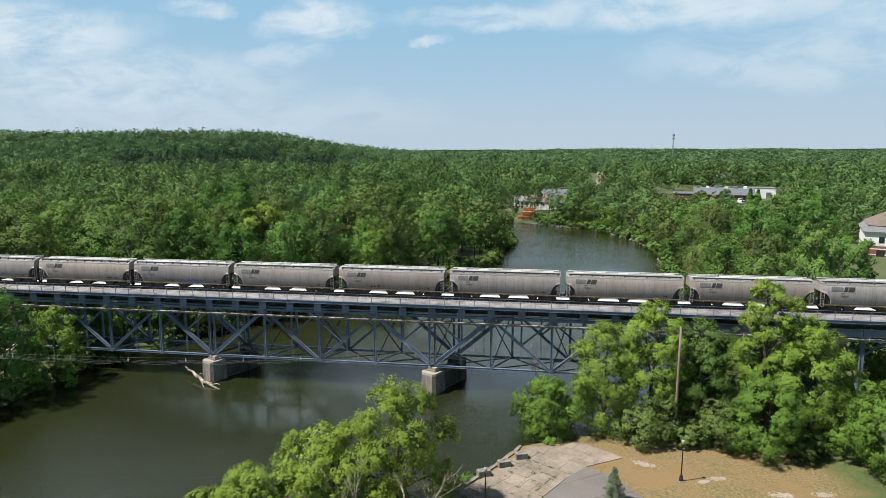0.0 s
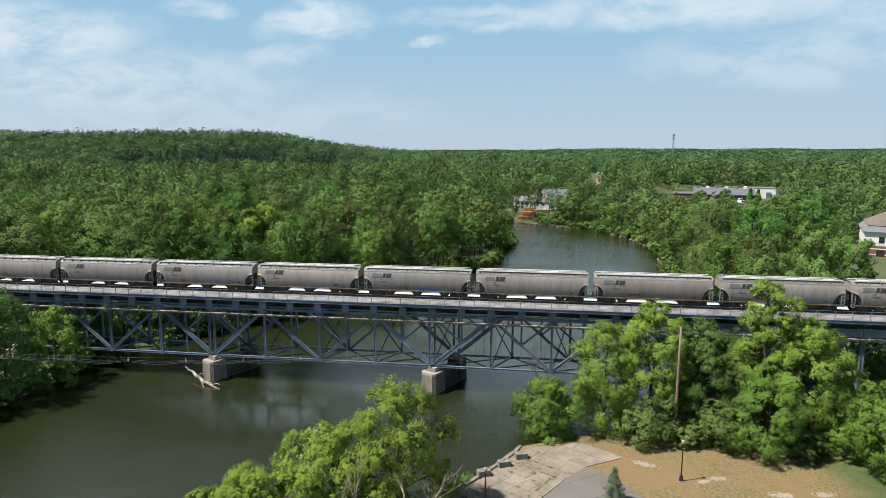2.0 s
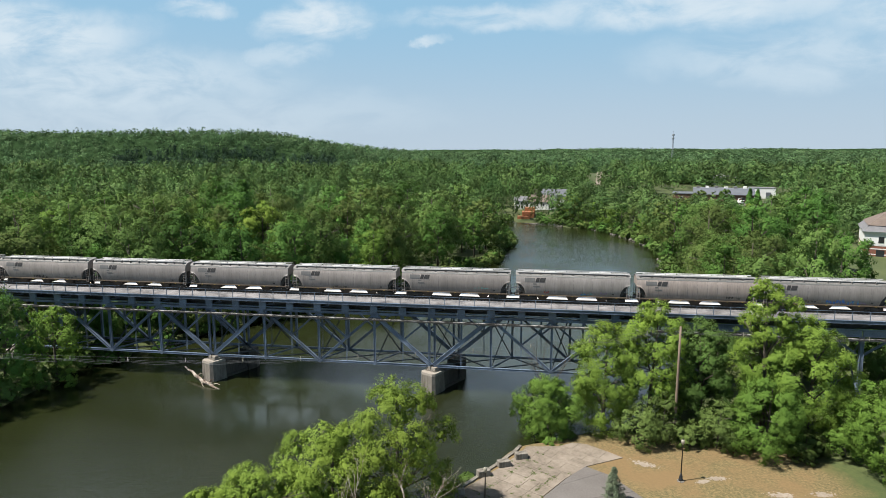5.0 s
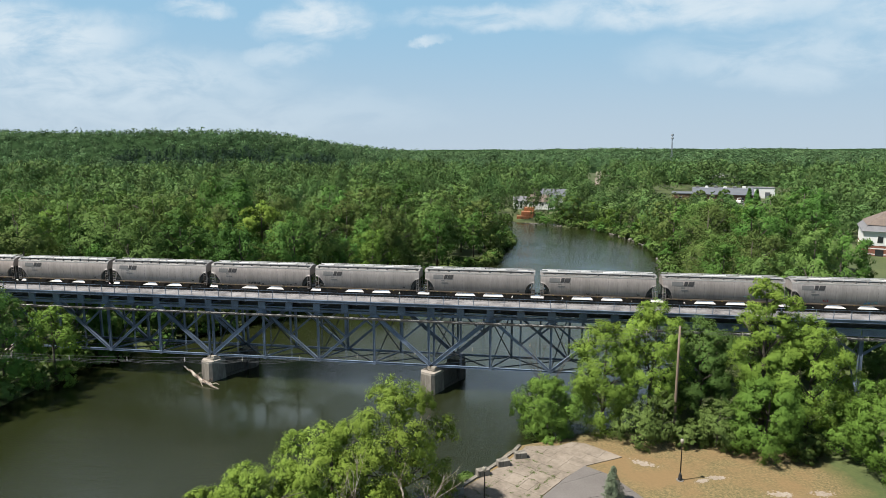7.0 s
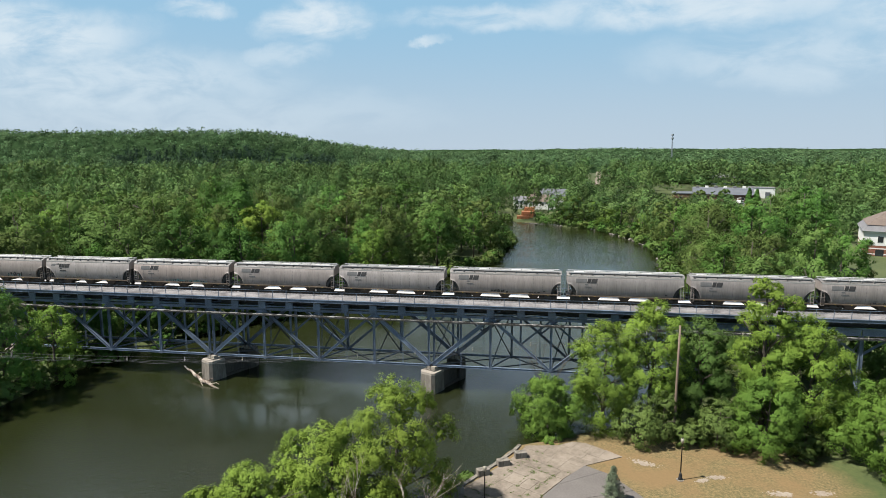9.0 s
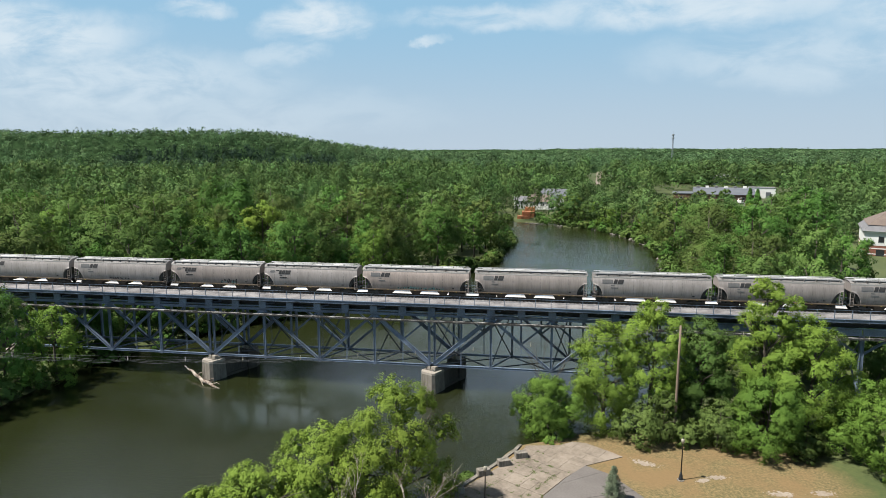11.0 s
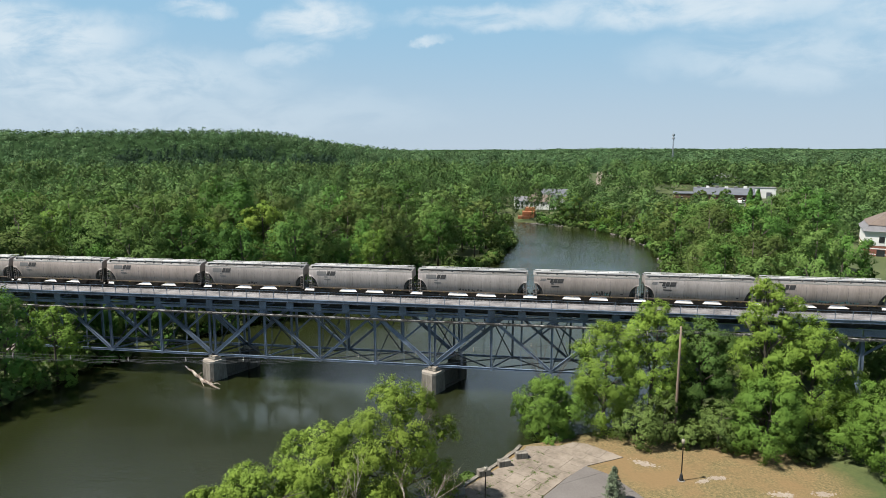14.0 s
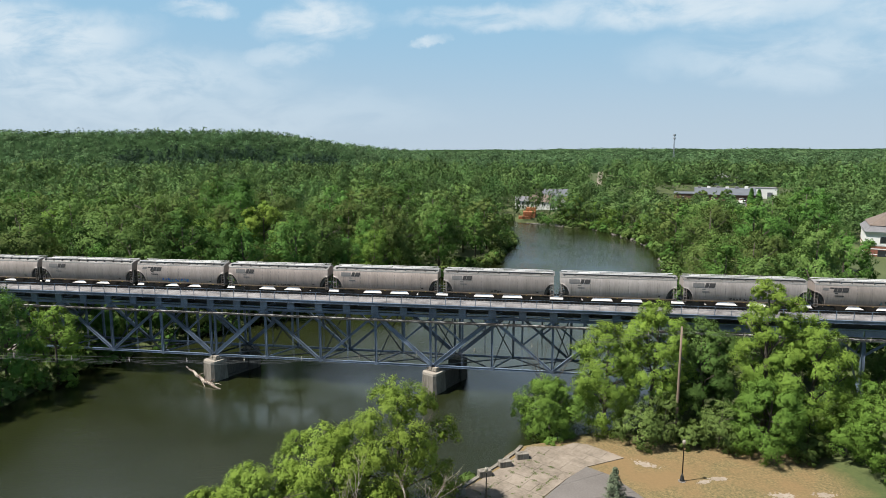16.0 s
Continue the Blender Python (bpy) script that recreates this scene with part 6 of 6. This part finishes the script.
part("door", box(bmesh.new(), (5.4, -0.1, 0), (8.4, 0.05, 4.2)), METAL_ROOF, shed)
part("roof", box(bmesh.new(), (-4.2, -0.2, 6.8), (11.2, 12.2, 7.1)), SLATE, shed)
pav = thing("pavilion", "low hip-roofed pavilion with pale walls", "building", "", pose(140.0, 450, float(land(140, 450)), 0, 0, -12))
part("wall", box(bmesh.new(), (0, 0, 0), (22, 12, 5.0)), SIDING, pav)
bm = bmesh.new()
v = [bm.verts.new(p) for p in ((-2, -2, 5), (24, -2, 5), (24, 14, 5), (-2, 14, 5), (7, 6, 9.5), (15, 6, 9.5))]
for q in ((0, 1, 5, 4), (1, 2, 5), (2, 3, 4, 5), (3, 0, 4), (3, 2, 1, 0)):
    bm.faces.new([v[i] for i in q])
part("roof", bm, SLATE, pav)
for k in range(5):
    window(pav, 3 + k * 4, 1.5, 1.6, 2.0)


def sheet(name, label, category, pts, material, up=0.12):
    bm = bmesh.new()
    low = [bm.verts.new((x, y, float(land(x, y)) + up)) for x, y in pts]
    bm.faces.new(low)
    bmesh.ops.triangulate(bm, faces=bm.faces)
    tagged(new(name, finish(name, bm, material)), label, category, kind="structure")


sheet("car_park", "grey asphalt yard before the brick building", "car park", ((112, 286), (138, 282), (142, 316), (116, 318)), ASPHALT)
truck = thing("bucket_truck", "white utility truck with a lift boom", "truck", "", pose(119.5, 303.5, float(land(119.5, 303.5)) + 0.12, 0, 0, 20))
part("cab", box(bmesh.new(), (-1.1, -2.2, 0.6), (1.1, -0.6, 2.5), 0.2), SIDING, truck)
part("windscreen", box(bmesh.new(), (-0.9, -2.24, 1.6), (0.9, -2.1, 2.3)), GLASS, truck)
part("body", box(bmesh.new(), (-1.15, -0.5, 0.6), (1.15, 3.4, 2.0), 0.08), SIDING, truck)
part("boom", rod(bmesh.new(), [(0, 1.5, 2.0), (0, 2.2, 3.2), (-0.3, -1.5, 3.9)], [0.2, 0.18, 0.15], 8), SIDING, truck)
for x in (-1.0, 1.0):
    for y in (-1.5, 2.2):
        part("wheel", rod(bmesh.new(), [(x - 0.14, y, 0.45), (x + 0.14, y, 0.45)], [0.45, 0.45], 14), IRON, truck)

# schoolhouse-like hall beyond the field
hallx, hally = 103.5, 120.0
hz = float(land(hallx + 8, hally))
red = thing("brick_and_siding_building", "two-storey building of banded red brick and pale siding", "building", "", pose(hallx, hally, hz - 0.8, 0, 0, -21))
part("wall", box(bmesh.new(), (0, 0, 0), (40, 22, 4.5)), RED_BRICK, red)
for z in (1.3, 3.1, 4.2):
    part("band", box(bmesh.new(), (-0.06, -0.06, z), (40.06, 22.06, z + 0.28)), SIDING, red, "pale masonry band")
part("siding", box(bmesh.new(), (-0.1, -0.1, 4.5), (40.1, 22.1, 8.3)), SIDING, red, "white siding band")
part("fascia", box(bmesh.new(), (-0.5, -0.6, 8.3), (40.5, 22.5, 8.75)), SIDING, red)
bm = bmesh.new()
low = [bm.verts.new(p) for p in ((-0.7, -0.9, 8.76), (40.7, -0.9, 8.76), (40.7, 22.9, 8.76), (-0.7, 22.9, 8.76))]
high = [bm.verts.new(p) for p in ((1.0, 1.2, 10.6), (39, 1.2, 10.6), (39, 20.8, 10.6), (1.0, 20.8, 10.6))]
for k in range(4):
    bm.faces.new((low[k], low[(k + 1) % 4], high[(k + 1) % 4], high[k]))
bm.faces.new(high)
bm.faces.new(low[::-1])
part("skirt_roof", bm, SLATE, red, "grey skirt roof")
bm = bmesh.new()
v = [bm.verts.new(p) for p in ((0.6, 0.8, 10.62), (39.4, 0.8, 10.62), (39.4, 21.2, 10.62), (0.6, 21.2, 10.62), (7, 11, 15.0), (33, 11, 15.0))]
for q in ((0, 1, 5, 4), (1, 2, 5), (2, 3, 4, 5), (3, 0, 4), (3, 2, 1, 0)):
    bm.faces.new([v[i] for i in q])
part("roof", bm, SHINGLE, red)
part("door", box(bmesh.new(), (3.4, -0.12, 0.3), (5.6, 0.05, 2.9)), GLASS, red)
for x in (4.5, 10, 16, 22):
    window(red, x, 5.2, 1.5, 2.0, -0.1)
# the road is laid along the camera's sight line so that it shows
sheet("road", "pale sunlit road climbing through the woods", "road", tuple((0.0895 * (y + 99) - 2.8, y) for y in range(450, 721, 30)) + tuple((0.0895 * (y + 99) + 2.8, y) for y in range(720, 449, -30)), SLAB, 0.4)
MAST = surface("pale_galvanised_lattice", (0.165, 0.182, 0.204), (0.253, 0.270, 0.292), 0.5, 0.2, 4.0, 0.4, 0.0)
mast = thing("radio_mast", "slender grey lattice radio mast above the woods", "radio mast", "", pose(160.0, 720, float(land(160, 720)) - 1.0))
for k in range(3):
    a = k * math.tau / 3
    part("leg", rod(bmesh.new(), [(math.cos(a) * 1.6, math.sin(a) * 1.6, 0), (math.cos(a) * 0.5, math.sin(a) * 0.5, 46)], [0.2, 0.16], 6), MAST, mast)
bm = bmesh.new()
for k in range(24):
    z0, z1 = k * 1.9, (k + 1) * 1.9
    for i in range(3):
        r0, r1 = 1.6 - 1.1 * z0 / 46, 1.6 - 1.1 * z1 / 46
        a0, a1 = i * math.tau / 3, (i + 1) * math.tau / 3
        rod(bm, [(math.cos(a0) * r0, math.sin(a0) * r0, z0), (math.cos(a1) * r1, math.sin(a1) * r1, z1)], [0.1, 0.1], 4)
tagged(part("lacing", bm, MAST, mast), kind="stuff")
for z in (41, 45):
    part("antenna", lathe(bmesh.new(), ((1.3, z), (1.5, z + 0.3), (1.5, z + 2.0), (1.3, z + 2.2)), 8), MAST, mast)
part("whip", rod(bmesh.new(), [(0, 0, 46), (0, 0, 51)], [0.12, 0.06], 5), MAST, mast)

motions()
